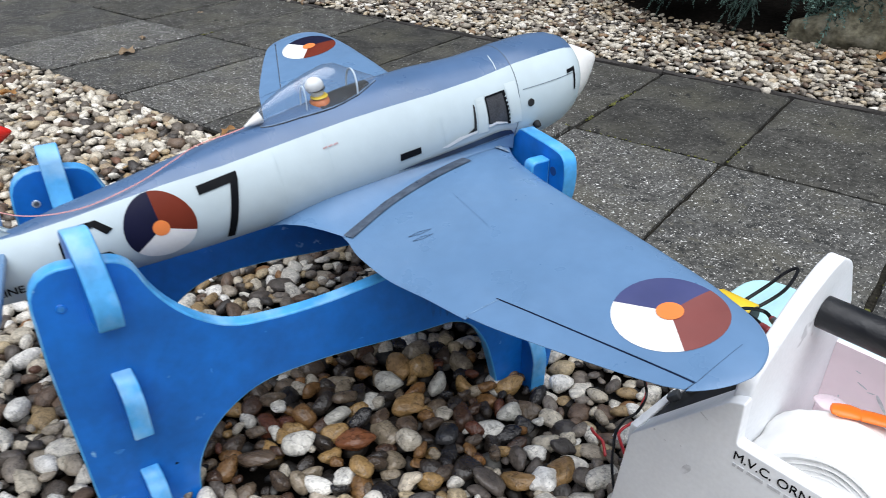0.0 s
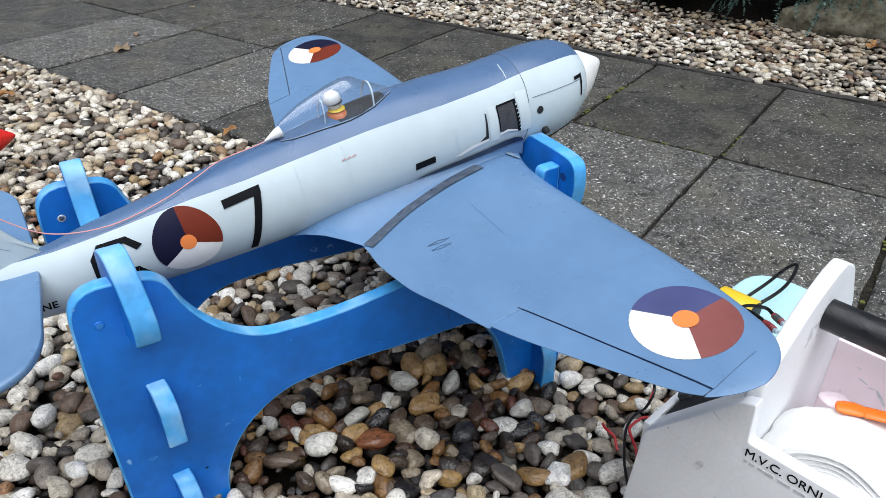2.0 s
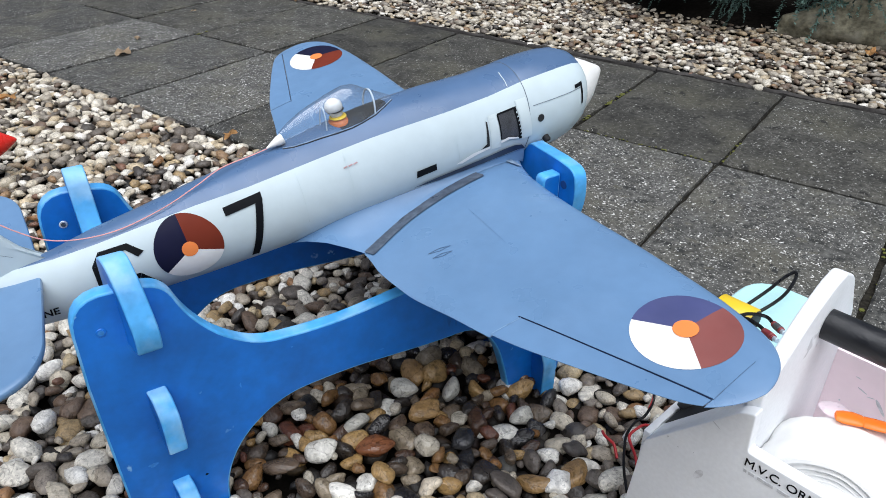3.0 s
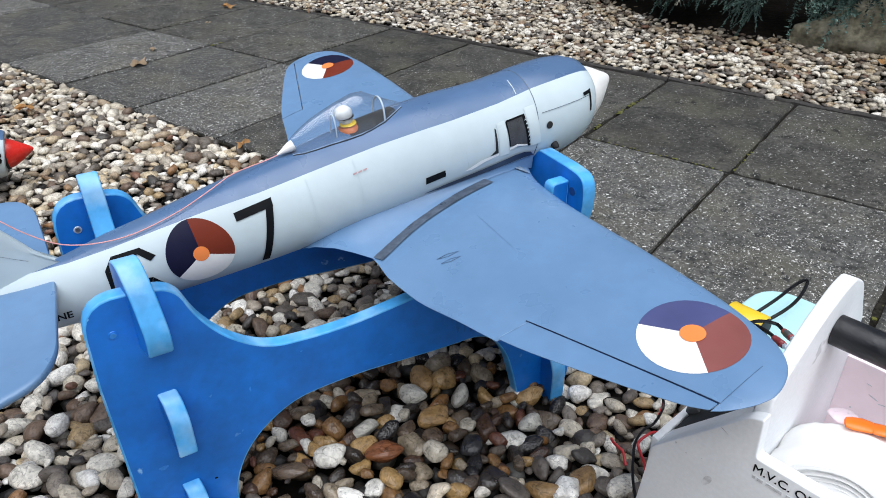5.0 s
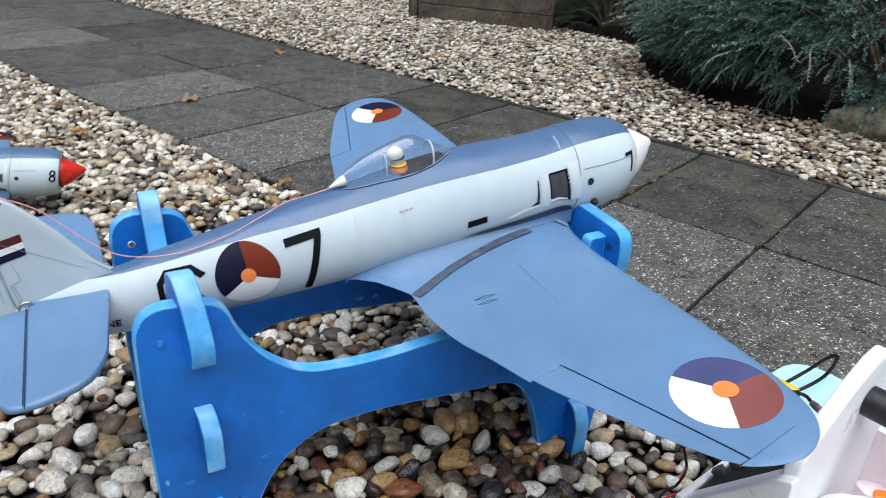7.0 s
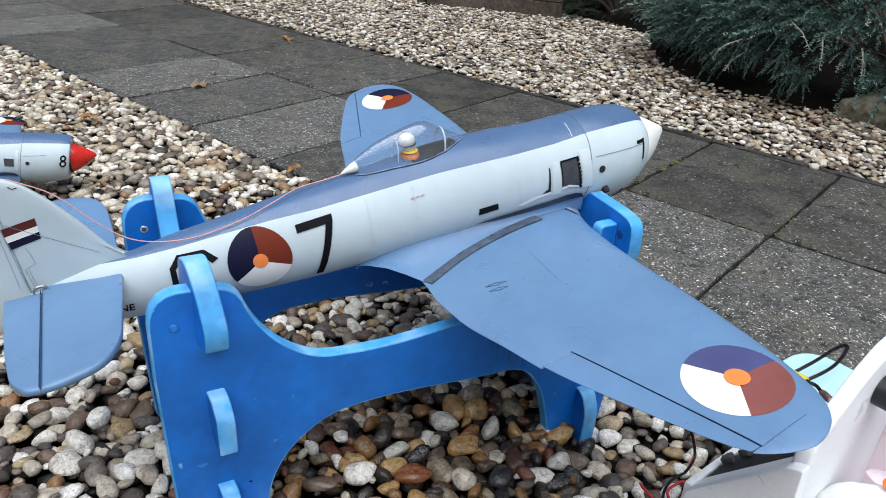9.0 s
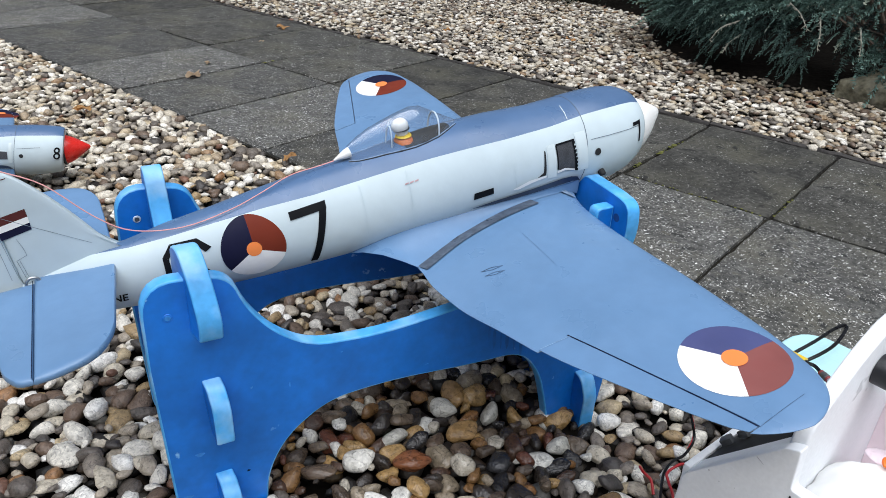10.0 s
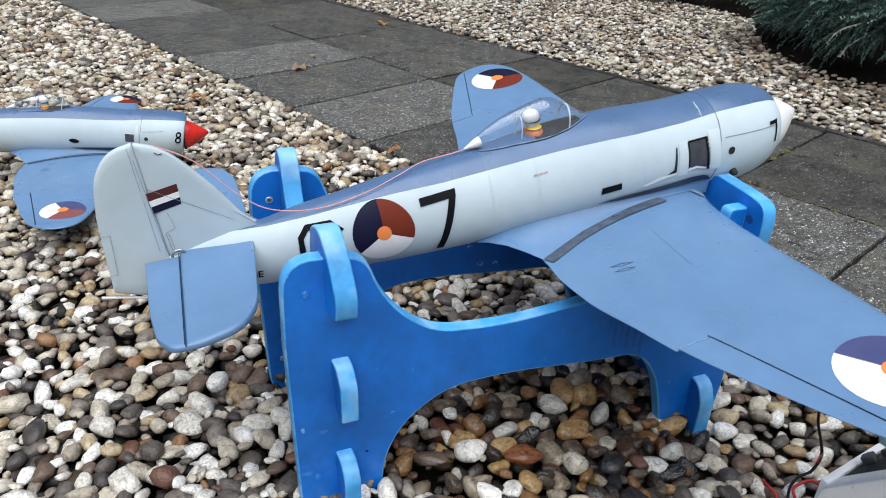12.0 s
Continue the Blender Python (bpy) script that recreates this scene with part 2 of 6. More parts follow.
def pebble_material(name, per_object, tones, rough):
    m = bpy.data.materials.new(name)
    m.use_nodes = True
    n, l = m.node_tree.nodes, m.node_tree.links
    b = n["Principled BSDF"]
    pick = n.new("ShaderNodeObjectInfo").outputs["Random"] if per_object else n.new("ShaderNodeNewGeometry").outputs["Random Per Island"]
    ramp = n.new("ShaderNodeValToRGB")
    ramp.color_ramp.interpolation = "CONSTANT"
    e = ramp.color_ramp.elements
    e[0].position, e[0].color = 0.0, (*tones[0][1], 1)
    e[1].position, e[1].color = tones[1][0], (*tones[1][1], 1)
    for p, c in tones[2:]:
        e.new(p).color = (*c, 1)
    l.new(pick, ramp.inputs[0])
    co = n.new("ShaderNodeTexCoord").outputs["Object"]
    if per_object:
        size = n.new("ShaderNodeVectorMath")
        size.operation = "MULTIPLY_ADD"
        size.inputs[1].default_value = (0.015, 0.015, 0.015)
        l.new(co, size.inputs[0])
        l.new(pick, size.inputs[2])
        co = size.outputs[0]
    def tex(scale, detail, amount):
        t = n.new("ShaderNodeTexNoise")
        t.inputs["Scale"].default_value, t.inputs["Detail"].default_value = scale, detail
        l.new(co, t.inputs["Vector"])
        r = n.new("ShaderNodeMapRange")
        l.new(t.outputs["Fac"], r.inputs[0])
        r.inputs[1].default_value, r.inputs[2].default_value = 0.3, 0.7
        r.inputs[3].default_value, r.inputs[4].default_value = 1 - amount, 1 + 0.85 * amount
        return r.outputs[0], t.outputs["Fac"]
    a, _ = tex(110, 6, 0.30)
    c, h = tex(300, 6, 0.19)
    mul = n.new("ShaderNodeMath")
    mul.operation = "MULTIPLY"
    l.new(a, mul.inputs[0])
    l.new(c, mul.inputs[1])
    x = n.new("ShaderNodeVectorMath")
    x.operation = "SCALE"
    l.new(ramp.outputs[0], x.inputs[0])
    l.new(mul.outputs[0], x.inputs["Scale"])
    # thin cracks and veins, and small pits
    def marks(scale, distortion, lo, hi, depth, middle):
        t = n.new("ShaderNodeTexNoise")
        t.inputs["Scale"].default_value, t.inputs["Detail"].default_value, t.inputs["Distortion"].default_value = scale, 3, distortion
        l.new(co, t.inputs["Vector"])
        v = t.outputs["Fac"]
        if middle:
            d = n.new("ShaderNodeMath")
            d.operation, d.inputs[1].default_value = "SUBTRACT", 0.5
            l.new(v, d.inputs[0])
            e = n.new("ShaderNodeMath")
            e.operation = "ABSOLUTE"
            l.new(d.outputs[0], e.inputs[0])
            v = e.outputs[0]
        r = n.new("ShaderNodeMapRange")
        l.new(v, r.inputs[0])
        for i, q in enumerate((lo, hi, depth, 1.0)):
            r.inputs[i + 1].default_value = q
        return r.outputs[0]
    deep = n.new("ShaderNodeMath")
    deep.operation = "MULTIPLY"
    l.new(marks(38, 0.9, 0.003, 0.014, 0.62, True), deep.inputs[0])
    l.new(marks(170, 0.8, 0.32, 0.42, 0.55, False), deep.inputs[1])
    y = n.new("ShaderNodeVectorMath")
    y.operation = "SCALE"
    l.new(x.outputs[0], y.inputs[0])
    l.new(deep.outputs[0], y.inputs["Scale"])
    l.new(y.outputs[0], b.inputs["Base Color"])
    b.inputs["Roughness"].default_value = rough
    p = n.new("ShaderNodeBump")
    p.inputs["Strength"].default_value, p.inputs["Distance"].default_value = 0.8, 0.0022
    l.new(h, p.inputs["Height"])
    l.new(p.outputs[0], b.inputs["Normal"])
    return m


PEBBLES = pebble_material("dry_mixed_pebbles", False, PALE_STONES, 0.48)
DAMP_SHADED = pebble_material("damp_shaded_brown_pebbles", False, DAMP_SHADED_STONES, 0.10)
# dirt near the juniper and the shade it casts, both in this darker colour
LITTER_SHADE = pebble_material("dirty_shaded_pebbles_with_litter", False, [(p, (0.66 * c[0], 0.63 * c[1], 0.59 * c[2])) for p, c in PALE_STONES], 0.6)
MIXED = pebble_material("dry_mixed_tan_pebbles", False, MIXED_STONES, 0.4)
PEBBLE_DRY = pebble_material("dry_single_pebbles", True, MIXED_STONES, 0.4)
FAR_PALE = pebble_material("pale_grey_white_pebbles", False, [(p, tuple(0.90 * (0.95 * q + 0.05 * sum(c) / 3) for q in c)) for p, c in PALE_STONES], 0.5)
GAP_SHADE = pebble_material("gap_shade_lower_pebbles", False, GAP_SHADE_STONES, 0.6)
PEBBLE = pebble_material("damp_shaded_single_pebbles", True, DAMP_SHADED_STONES, 0.10)

SINGLES = {kind: pebble_material("single_" + kind + "_pebble", True, [(0.0, tone), (0.5, tuple(0.93 * q for q in tone))], rough) for kind, tone, rough in (
    ("white", (0.80, 0.775, 0.71), 0.35), ("cream", (0.60, 0.52, 0.40), 0.4), ("ochre", (0.29, 0.175, 0.072), 0.2), ("rust", (0.20, 0.075, 0.032), 0.10), ("brown", (0.105, 0.074, 0.052), 0.14), ("black", (0.026, 0.026, 0.028), 0.10), ("granite", (0.50, 0.485, 0.43), 0.3))}


def glass_material(name):
    """Thin clear plastic: see-through, with a sheen that grows towards the rim."""
    m = bpy.data.materials.new(name)
    m.use_nodes = True
    n, l = m.node_tree.nodes, m.node_tree.links
    clear, gloss, mix, rim, amount = n.new("ShaderNodeBsdfTransparent"), n.new("ShaderNodeBsdfGlossy"), n.new("ShaderNodeMixShader"), n.new("ShaderNodeLayerWeight"), n.new("ShaderNodeMapRange")
    clear.inputs["Color"].default_value = (0.90, 0.94, 0.97, 1)
    gloss.inputs["Roughness"].default_value = 0.15
    rim.inputs["Blend"].default_value = 0.45
    l.new(rim.outputs["Facing"], amount.inputs[0])
    amount.inputs[3].default_value, amount.inputs[4].default_value = 0.035, 0.50
    l.new(amount.outputs[0], mix.inputs[0])
    haze, milky = n.new("ShaderNodeBsdfDiffuse"), n.new("ShaderNodeMixShader")
    haze.inputs["Color"].default_value, milky.inputs[0].default_value = (0.80, 0.86, 0.92, 1), 0.045
    l.new(clear.outputs[0], milky.inputs[1])
    l.new(haze.outputs[0], milky.inputs[2])
    l.new(milky.outputs[0], mix.inputs[1])
    l.new(gloss.outputs[0], mix.inputs[2])
    l.new(mix.outputs[0], n["Material Output"].inputs["Surface"])
    return m


CANOPY = glass_material("clear_canopy_plastic")


def foliage_material(name, dark, light, pale):
    """Foliage whose tone differs from spray to spray and grows paler towards the young tips."""
    m = bpy.data.materials.new(name)
    m.use_nodes = True
    n, l = m.node_tree.nodes, m.node_tree.links
    b = n["Principled BSDF"]
    b.inputs["Roughness"].default_value = 0.7
    ramp = n.new("ShaderNodeValToRGB")
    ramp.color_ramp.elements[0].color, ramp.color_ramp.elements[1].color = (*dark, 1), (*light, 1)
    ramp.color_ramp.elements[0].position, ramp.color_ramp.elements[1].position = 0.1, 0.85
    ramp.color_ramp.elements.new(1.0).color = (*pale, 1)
    tone = n.new("ShaderNodeAttribute")
    tone.attribute_name = "tone"
    l.new(tone.outputs["Fac"], ramp.inputs[0])
    l.new(ramp.outputs[0], b.inputs["Base Color"])
    return m


DEAD_TWIG = material("pale_dead_twig", (0.30, 0.30, 0.25), 0.85, spread=0.4, patch=60)
JUNIPER = foliage_material("blue_green_juniper", (0.009, 0.031, 0.027), (0.140, 0.248, 0.210), (0.50, 0.54, 0.45))
HEDGE = foliage_material("dark_green_shrub", (0.008, 0.016, 0.010), (0.04, 0.07, 0.035), (0.06, 0.09, 0.05))


# ---- building helpers ----
def mesh_of(name, bm, mat, smooth=False):
    me = bpy.data.meshes.new(name)
    bm.to_mesh(me)
    bm.free()
    for q in mat if isinstance(mat, (list, tuple)) else [mat]:
        me.materials.append(q)
    if smooth:
        me.shade_smooth()
        me.set_sharp_from_angle(angle=radians(38))
    return me


def part(name, bm, mat, parent=None, label="", smooth=True):
    ob = new(name, mesh_of(name, bm, mat, smooth))
    ob.parent = parent
    if label:
        tagged(ob, label)
    return ob


def empty(name, m):
    ob = new(name)
    ob.empty_display_size = 0.05
    ob.matrix_world = m
    return ob


def box(bm, x0, x1, y0, y1, z0, z1, bevel=0.0, m=None):
    r = bmesh.ops.create_cube(bm, size=1, matrix=Matrix.Translation(((x0 + x1) / 2, (y0 + y1) / 2, (z0 + z1) / 2)) @ Matrix.Diagonal((x1 - x0, y1 - y0, z1 - z0, 1)))
    vs = r["verts"]
    if bevel:
        es = list({e for v in vs for e in v.link_edges})
        g = bmesh.ops.bevel(bm, geom=es, offset=bevel, segments=2, profile=0.5, affect="EDGES")
        vs = list({v for f in g["faces"] for v in f.verts} | {v for v in vs if v.is_valid})
    if m:
        bmesh.ops.transform(bm, matrix=m, verts=vs)
    return vs


def tube(bm, points, radius, sides=8, ends=True):
    """A round cable or rod through points; radius: a number or one for each point."""
    pts = [Vector(p) for p in points]
    rings, up = [], Vector((0.13, 0.31, 0.94)).normalized()
    for i, p in enumerate(pts):
        d = (pts[min(i + 1, len(pts) - 1)] - pts[max(i - 1, 0)]).normalized()
        a = d.cross(up).normalized()
        c = d.cross(a)
        r = radius[i] if isinstance(radius, (list, tuple)) else radius
        rings.append([bm.verts.new(p + (a * math.cos(k) + c * math.sin(k)) * r) for k in (2 * math.pi * j / sides for j in range(sides))])
    for r0, r1 in zip(rings, rings[1:]):
        for j in range(sides):
            bm.faces.new((r0[j], r0[(j + 1) % sides], r1[(j + 1) % sides], r1[j]))
    if ends:
        bm.faces.new(rings[0][::-1])
        bm.faces.new(rings[-1])
    bmesh.ops.recalc_face_normals(bm, faces=bm.faces[:])


def curved(points, steps=6):
    """A smooth way through points."""
    p = [Vector(q) for q in points]
    p = [2 * p[0] - p[1]] + p + [2 * p[-1] - p[-2]]
    out = []
    for i in range(1, len(p) - 2):
        for k in range(steps):
            t = k / steps
            out.append(0.5 * (2 * p[i] + (p[i + 1] - p[i - 1]) * t + (2 * p[i - 1] - 5 * p[i] + 4 * p[i + 1] - p[i + 2]) * t * t + (3 * p[i] - p[i - 1] - 3 * p[i + 1] + p[i + 2]) * t ** 3))
    return out + [p[-2]]


def plate(outline, thick, to, bevel=0.0017):
    """A flat board from a 2D outline, pushed thick metres along its normal; to maps (a, b, depth) to a place."""
    bm = bmesh.new()
    f = bm.faces.new([bm.verts.new(to(a, b, 0)) for a, b in outline])
    r = bmesh.ops.extrude_face_region(bm, geom=[f])
    top = [v for v in r["geom"] if isinstance(v, bmesh.types.BMVert)]
    shift = Vector(to(0, 0, thick)) - Vector(to(0, 0, 0))
    bmesh.ops.translate(bm, verts=top, vec=shift)
    bmesh.ops.recalc_face_normals(bm, faces=bm.faces[:])
    if bevel:
        rim = [e for e in bm.edges if any(len(g.verts) > 4 for g in e.link_faces)]
        bmesh.ops.bevel(bm, geom=rim, offset=bevel, segments=3, profile=0.5, affect="EDGES")
    for g in bm.faces:
        g.material_index = 1 if len(g.verts) <= 4 else 0
    bmesh.ops.triangulate(bm, faces=[g for g in bm.faces if len(g.verts) > 4])
    return bm


def rounded(points, steps=6):
    """Round the corners of a closed outline: each point is (a, b) or (a, b, radius)."""
    out = []
    for i, q in enumerate(points):
        p = Vector(q[:2])
        r = q[2] if len(q) > 2 else 0
        if not r:
            out.append((p.x, p.y))
            continue
        a, c = Vector(points[i - 1][:2]) - p, Vector(points[(i + 1) % len(points)][:2]) - p
        r = min(r, a.length * 0.49, c.length * 0.49)
        a, c = p + a.normalized() * r, p + c.normalized() * r
        for k in range(steps + 1):
            t = k / steps
            v = a * (1 - t) ** 2 + p * 2 * t * (1 - t) + c * t * t
            out.append((v.x, v.y))
    return out


def decal(outline, to, cuts=0.006):
    """A thin painted patch: the outline is cut into small faces, and each corner is laid on the surface by to(a, b)."""
    bm = bmesh.new()
    bm.faces.new([bm.verts.new((a, b, 0)) for a, b in outline])
    lo, hi = [min(q[k] for q in outline) for k in (0, 1)], [max(q[k] for q in outline) for k in (0, 1)]
    for k in (0, 1):
        x = lo[k] + cuts
        while x < hi[k]:
            co, no = [0, 0, 0], [0, 0, 0]
            co[k], no[k] = x, 1
            bmesh.ops.bisect_plane(bm, geom=bm.verts[:] + bm.edges[:] + bm.faces[:], plane_co=co, plane_no=no, dist=1e-6)
            x += cuts
    for v in bm.verts:
        v.co = to(v.co.x, v.co.y)
    return bm


def sector(cx, cy, r, a0, a1, steps=14):
    ring = [(cx + r * math.cos(radians(a0 + (a1 - a0) * k / steps)), cy + r * math.sin(radians(a0 + (a1 - a0) * k / steps))) for k in range(steps + 1)]
    return [(cx, cy)] + ring


def disc(cx, cy, r, steps=28):
    return [(cx + r * math.cos(2 * math.pi * k / steps), cy + r * math.sin(2 * math.pi * k / steps)) for k in range(steps)]


def stroke(a, b, w):
    a, b = Vector(a), Vector(b)
    n = (b - a).normalized().orthogonal() * w / 2
    return [tuple(a + n), tuple(b + n), tuple(b - n), tuple(a - n)]


# ---- the model's own frame: x to its right, y ahead, z up ----
SITE = pose(2.0871, -1.3870, 0, 0, 0, 68.09 - 90)

# ---- setting: ground, path, edging ----
bm = bmesh.new()
bmesh.ops.create_grid(bm, x_segments=40, y_segments=40, size=60)
for v in bm.verts:
    v.co.z = -0.035
tagged(part("ground", bm, SOIL, smooth=False), "dark bare soil under gravel and path", "ground", kind="structure")

for x0, x1, y0, y1 in ((-12, 12, -9, -2.0), (3.305, 12, -2.0, -0.61), (-12, -3.005, -2.0, -0.61), (3.005, 12, 0.64, 2.495), (-12, -3.605, 0.64, 2.495)):
    bm = bmesh.new()
    box(bm, x0, x1, y0, y1, -0.034, -0.002)
    tagged(part("ground_gravel", bm, BED, smooth=False), "grey and white pebble ground round the path", "gravel", kind="structure")

# unseen plain wall, added behind the viewer to hold back low light
bm = bmesh.new()
box(bm, -11, 11, -8.6, -8.3, -0.03, 4.5, 0.01)
tagged(part("wall_house", bm, WALL_BROWN, smooth=False), "plain dark brown wall added out of view behind the viewer", "wall", kind="structure")

SLAB_L, SLAB_W = 0.4, 0.6
pavement = part("pavement", bmesh.new(), SOIL)
bm = bmesh.new()
box(bm, -8.0, 8.0, -0.6, 0.6, -0.034, -0.014)
pavement.data = mesh_of("pavement", bm, GRIT)
tagged(pavement, "garden path of two rows of weathered grey concrete slabs", "path", kind="structure")
rng = random.Random(7)


def slab_mesh(seed, mat):
    """A slab with a worn, uneven rim and a slightly wavy top."""
    bm = bmesh.new()
    a, b = SLAB_L / 2 - 0.0054, SLAB_W / 2 - 0.0054
    nx, ny = 16, 24
    at = lambda i, j: Vector((-a + 2 * a * i / nx, -b + 2 * b * j / ny, 0))
    top = {}
    for i in range(nx + 1):
        for j in range(ny + 1):
            p = at(i, j)
            rim = i in (0, nx) or j in (0, ny)
            q = noise.noise_vector(p * 22 + Vector((seed * 7, 0, 0)))
            p.z += 0.0012 * noise.noise(p * 14 + Vector((0, seed * 5, 0)))
            if rim:
                p += Vector((q.x, q.y, 0)) * 0.0036 + noise.noise_vector(p * 90 + Vector((seed, 3, 0))) * 0.0016
                p.z -= 0.0045 + 0.0025 * q.z
            top[i, j] = bm.verts.new(p)
    for i in range(nx):
        for j in range(ny):
            bm.faces.new((top[i, j], top[i + 1, j], top[i + 1, j + 1], top[i, j + 1]))
    ring = [(i, 0) for i in range(nx)] + [(nx, j) for j in range(ny)] + [(i, ny) for i in range(nx, 0, -1)] + [(0, j) for j in range(ny, 0, -1)]
    low = [bm.verts.new((top[k].co.x, top[k].co.y, -0.04)) for k in ring]
    for k in range(len(ring)):
        n = (k + 1) % len(ring)
        bm.faces.new((top[ring[n]], top[ring[k]], low[k], low[n]))
    bmesh.ops.recalc_face_normals(bm, faces=bm.faces[:])
    # pull the second row of points out to a narrow rounded rim
    for (i, j), v in top.items():
        if i in (1, nx - 1) and 0 < j < ny:
            v.co.x = math.copysign(a - 0.006, v.co.x)
        if j in (1, ny - 1) and 0 < i < nx:
            v.co.y = math.copysign(b - 0.006, v.co.y)
    return mesh_of("slab", bm, mat, True)


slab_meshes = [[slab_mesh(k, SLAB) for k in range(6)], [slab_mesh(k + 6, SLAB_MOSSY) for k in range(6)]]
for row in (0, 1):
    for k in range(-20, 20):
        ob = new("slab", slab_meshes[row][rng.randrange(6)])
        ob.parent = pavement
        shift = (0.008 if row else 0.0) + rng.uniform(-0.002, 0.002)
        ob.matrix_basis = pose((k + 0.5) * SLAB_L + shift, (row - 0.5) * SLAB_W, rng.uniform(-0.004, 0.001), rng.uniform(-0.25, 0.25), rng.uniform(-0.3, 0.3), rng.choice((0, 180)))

for k in range(-8, 8):
    bm = bmesh.new()
    rows = []
    for i in range(51):
        x = -0.498 + 0.996 * i / 50
        q = noise.noise_vector((x * 30, k * 7.0, 0)) * 0.0045
        rows.append([bm.verts.new(p) for p in ((x, -0.009, -0.12), (x, -0.009 + q.x, -0.004 + q.z), (x, -0.005 + q.x, q.y), (x, 0.005 + q.y, 0.001 + q.z), (x, 0.010 + q.z, -0.005 + q.x), (x, 0.010, -0.12))])
    for r0, r1 in zip(rows, rows[1:]):
        for j in range(6):
            bm.faces.new((r0[j], r1[j], r1[(j + 1) % 6], r0[(j + 1) % 6]))
    bm.faces.new(rows[0])
    bm.faces.new(rows[-1][::-1])
    bmesh.ops.recalc_face_normals(bm, faces=bm.faces[:])
    ob = part("kerb", bm, EDGING)
    ob.matrix_world = pose(k + 0.5, 0.619, rng.uniform(-0.004, 0.004), 0, 0, rng.uniform(-0.2, 0.2))
    tagged(ob, "thin dark concrete edging strip beside gravel", "edging", "edging along the path", "structure")


# ---- pebbles ----
def ball(level):
    bm = bmesh.new()
    bmesh.ops.create_icosphere(bm, subdivisions=level, radius=1)
    v = np.array([q.co[:] for q in bm.verts])
    f = np.array([[q.index for q in g.verts] for g in bm.faces])
    bm.free()
    return v, f


def shaped(v, n, r):
    """n pebbles of radius about 1 from the ball v: flattened, boxy or lumpy, lying flat and turned at random."""
    p = r.uniform(1.9, 3.7, (n, 1, 1))
    u = np.abs(v)[None] ** p
    q = v[None] / (u.sum(2, keepdims=True) ** (1 / p))
    w = r.normal(0, 1, (n, 3, 3)) * 0.95
    ph = r.uniform(0, 6.3, (n, 1, 3))
    q = q * (1 + 0.095 * np.sin(v[None] @ w * 1.7 + ph).sum(2, keepdims=True))
    for _ in range(5):
        d = r.normal(0, 1, (n, 1, 3))
        d /= np.linalg.norm(d, axis=2, keepdims=True)
        cut = r.uniform(0.50, 1.05, (n, 1, 1))
        over = (q * d).sum(2, keepdims=True) - cut
        q = q - d * 0.68 * (over + np.sqrt(over * over + 0.005)) * 0.5
    shear = r.normal(0, 0.16, (n, 1, 1))
    q[:, :, 0:1] += shear * q[:, :, 1:2]
    q = q * np.stack([r.uniform(0.98, 1.22, n), r.uniform(0.60, 0.96, n), r.uniform(0.44, 0.80, n)], 1)[:, None]
    tx, ty, tz = r.normal(0, 0.34, n), r.normal(0, 0.30, n), r.uniform(0, 6.283, n)
    out = np.empty_like(q)
    cx, sx = np.cos(tx)[:, None], np.sin(tx)[:, None]
    y, z = q[:, :, 1] * cx - q[:, :, 2] * sx, q[:, :, 1] * sx + q[:, :, 2] * cx
    cy, sy = np.cos(ty)[:, None], np.sin(ty)[:, None]
    x, z = q[:, :, 0] * cy + z * sy, -q[:, :, 0] * sy + z * cy
    cz, sz = np.cos(tz)[:, None], np.sin(tz)[:, None]
    out[:, :, 0], out[:, :, 1], out[:, :, 2] = x * cz - y * sz, x * sz + y * cz, z
    return out


def raw_mesh(name, verts, faces, mat):
    me = bpy.data.meshes.new(name)
    me.vertices.add(len(verts))
    me.vertices.foreach_set("co", np.ascontiguousarray(verts, np.float32).ravel())
    me.loops.add(faces.size)
    me.loops.foreach_set("vertex_index", np.ascontiguousarray(faces, np.int32).ravel())
    me.polygons.add(len(faces))
    me.polygons.foreach_set("loop_start", np.arange(0, faces.size, faces.shape[1], dtype=np.int32))
    me.polygons.foreach_set("use_smooth", np.ones(len(faces), bool))
    me.update(calc_edges=True)
    me.materials.append(mat)
    return me


def scatter(x0, x1, y0, y1, seed, tight, per):
    """Places for pebbles that hardly overlap: rows of x, y, radius, the large ones first."""
    r = np.random.default_rng(seed)
    n = int((x1 - x0) * (y1 - y0) * per)
    rad = np.sort(np.clip(r.lognormal(math.log(0.0092), 0.29, n), 0.0055, 0.0175))[::-1]
    xs, ys = r.uniform(x0, x1, n), r.uniform(y0, y1, n)
    cell, grid, keep = 0.05, {}, []
    for x, y, q in zip(xs.tolist(), ys.tolist(), rad.tolist()):
        i, j = int(x // cell), int(y // cell)
        ok = True
        for a in (i - 1, i, i + 1):
            for b in (j - 1, j, j + 1):
                for u, v, s in grid.get((a, b), ()):
                    if (u - x) ** 2 + (v - y) ** 2 < (tight * (s + q)) ** 2:
                        ok = False
                        break
                if not ok:
                    break
            if not ok:
                break
        if ok:
            grid.setdefault((i, j), []).append((x, y, q))
            keep.append((x, y, q))
    return np.array(keep)


def dip(x, y):
    """A shallow hollow in the bed round the stand's front foot."""
    return 0.030 * np.exp(-((x - 2.47) ** 2 + (y + 0.955) ** 2) / 0.022)


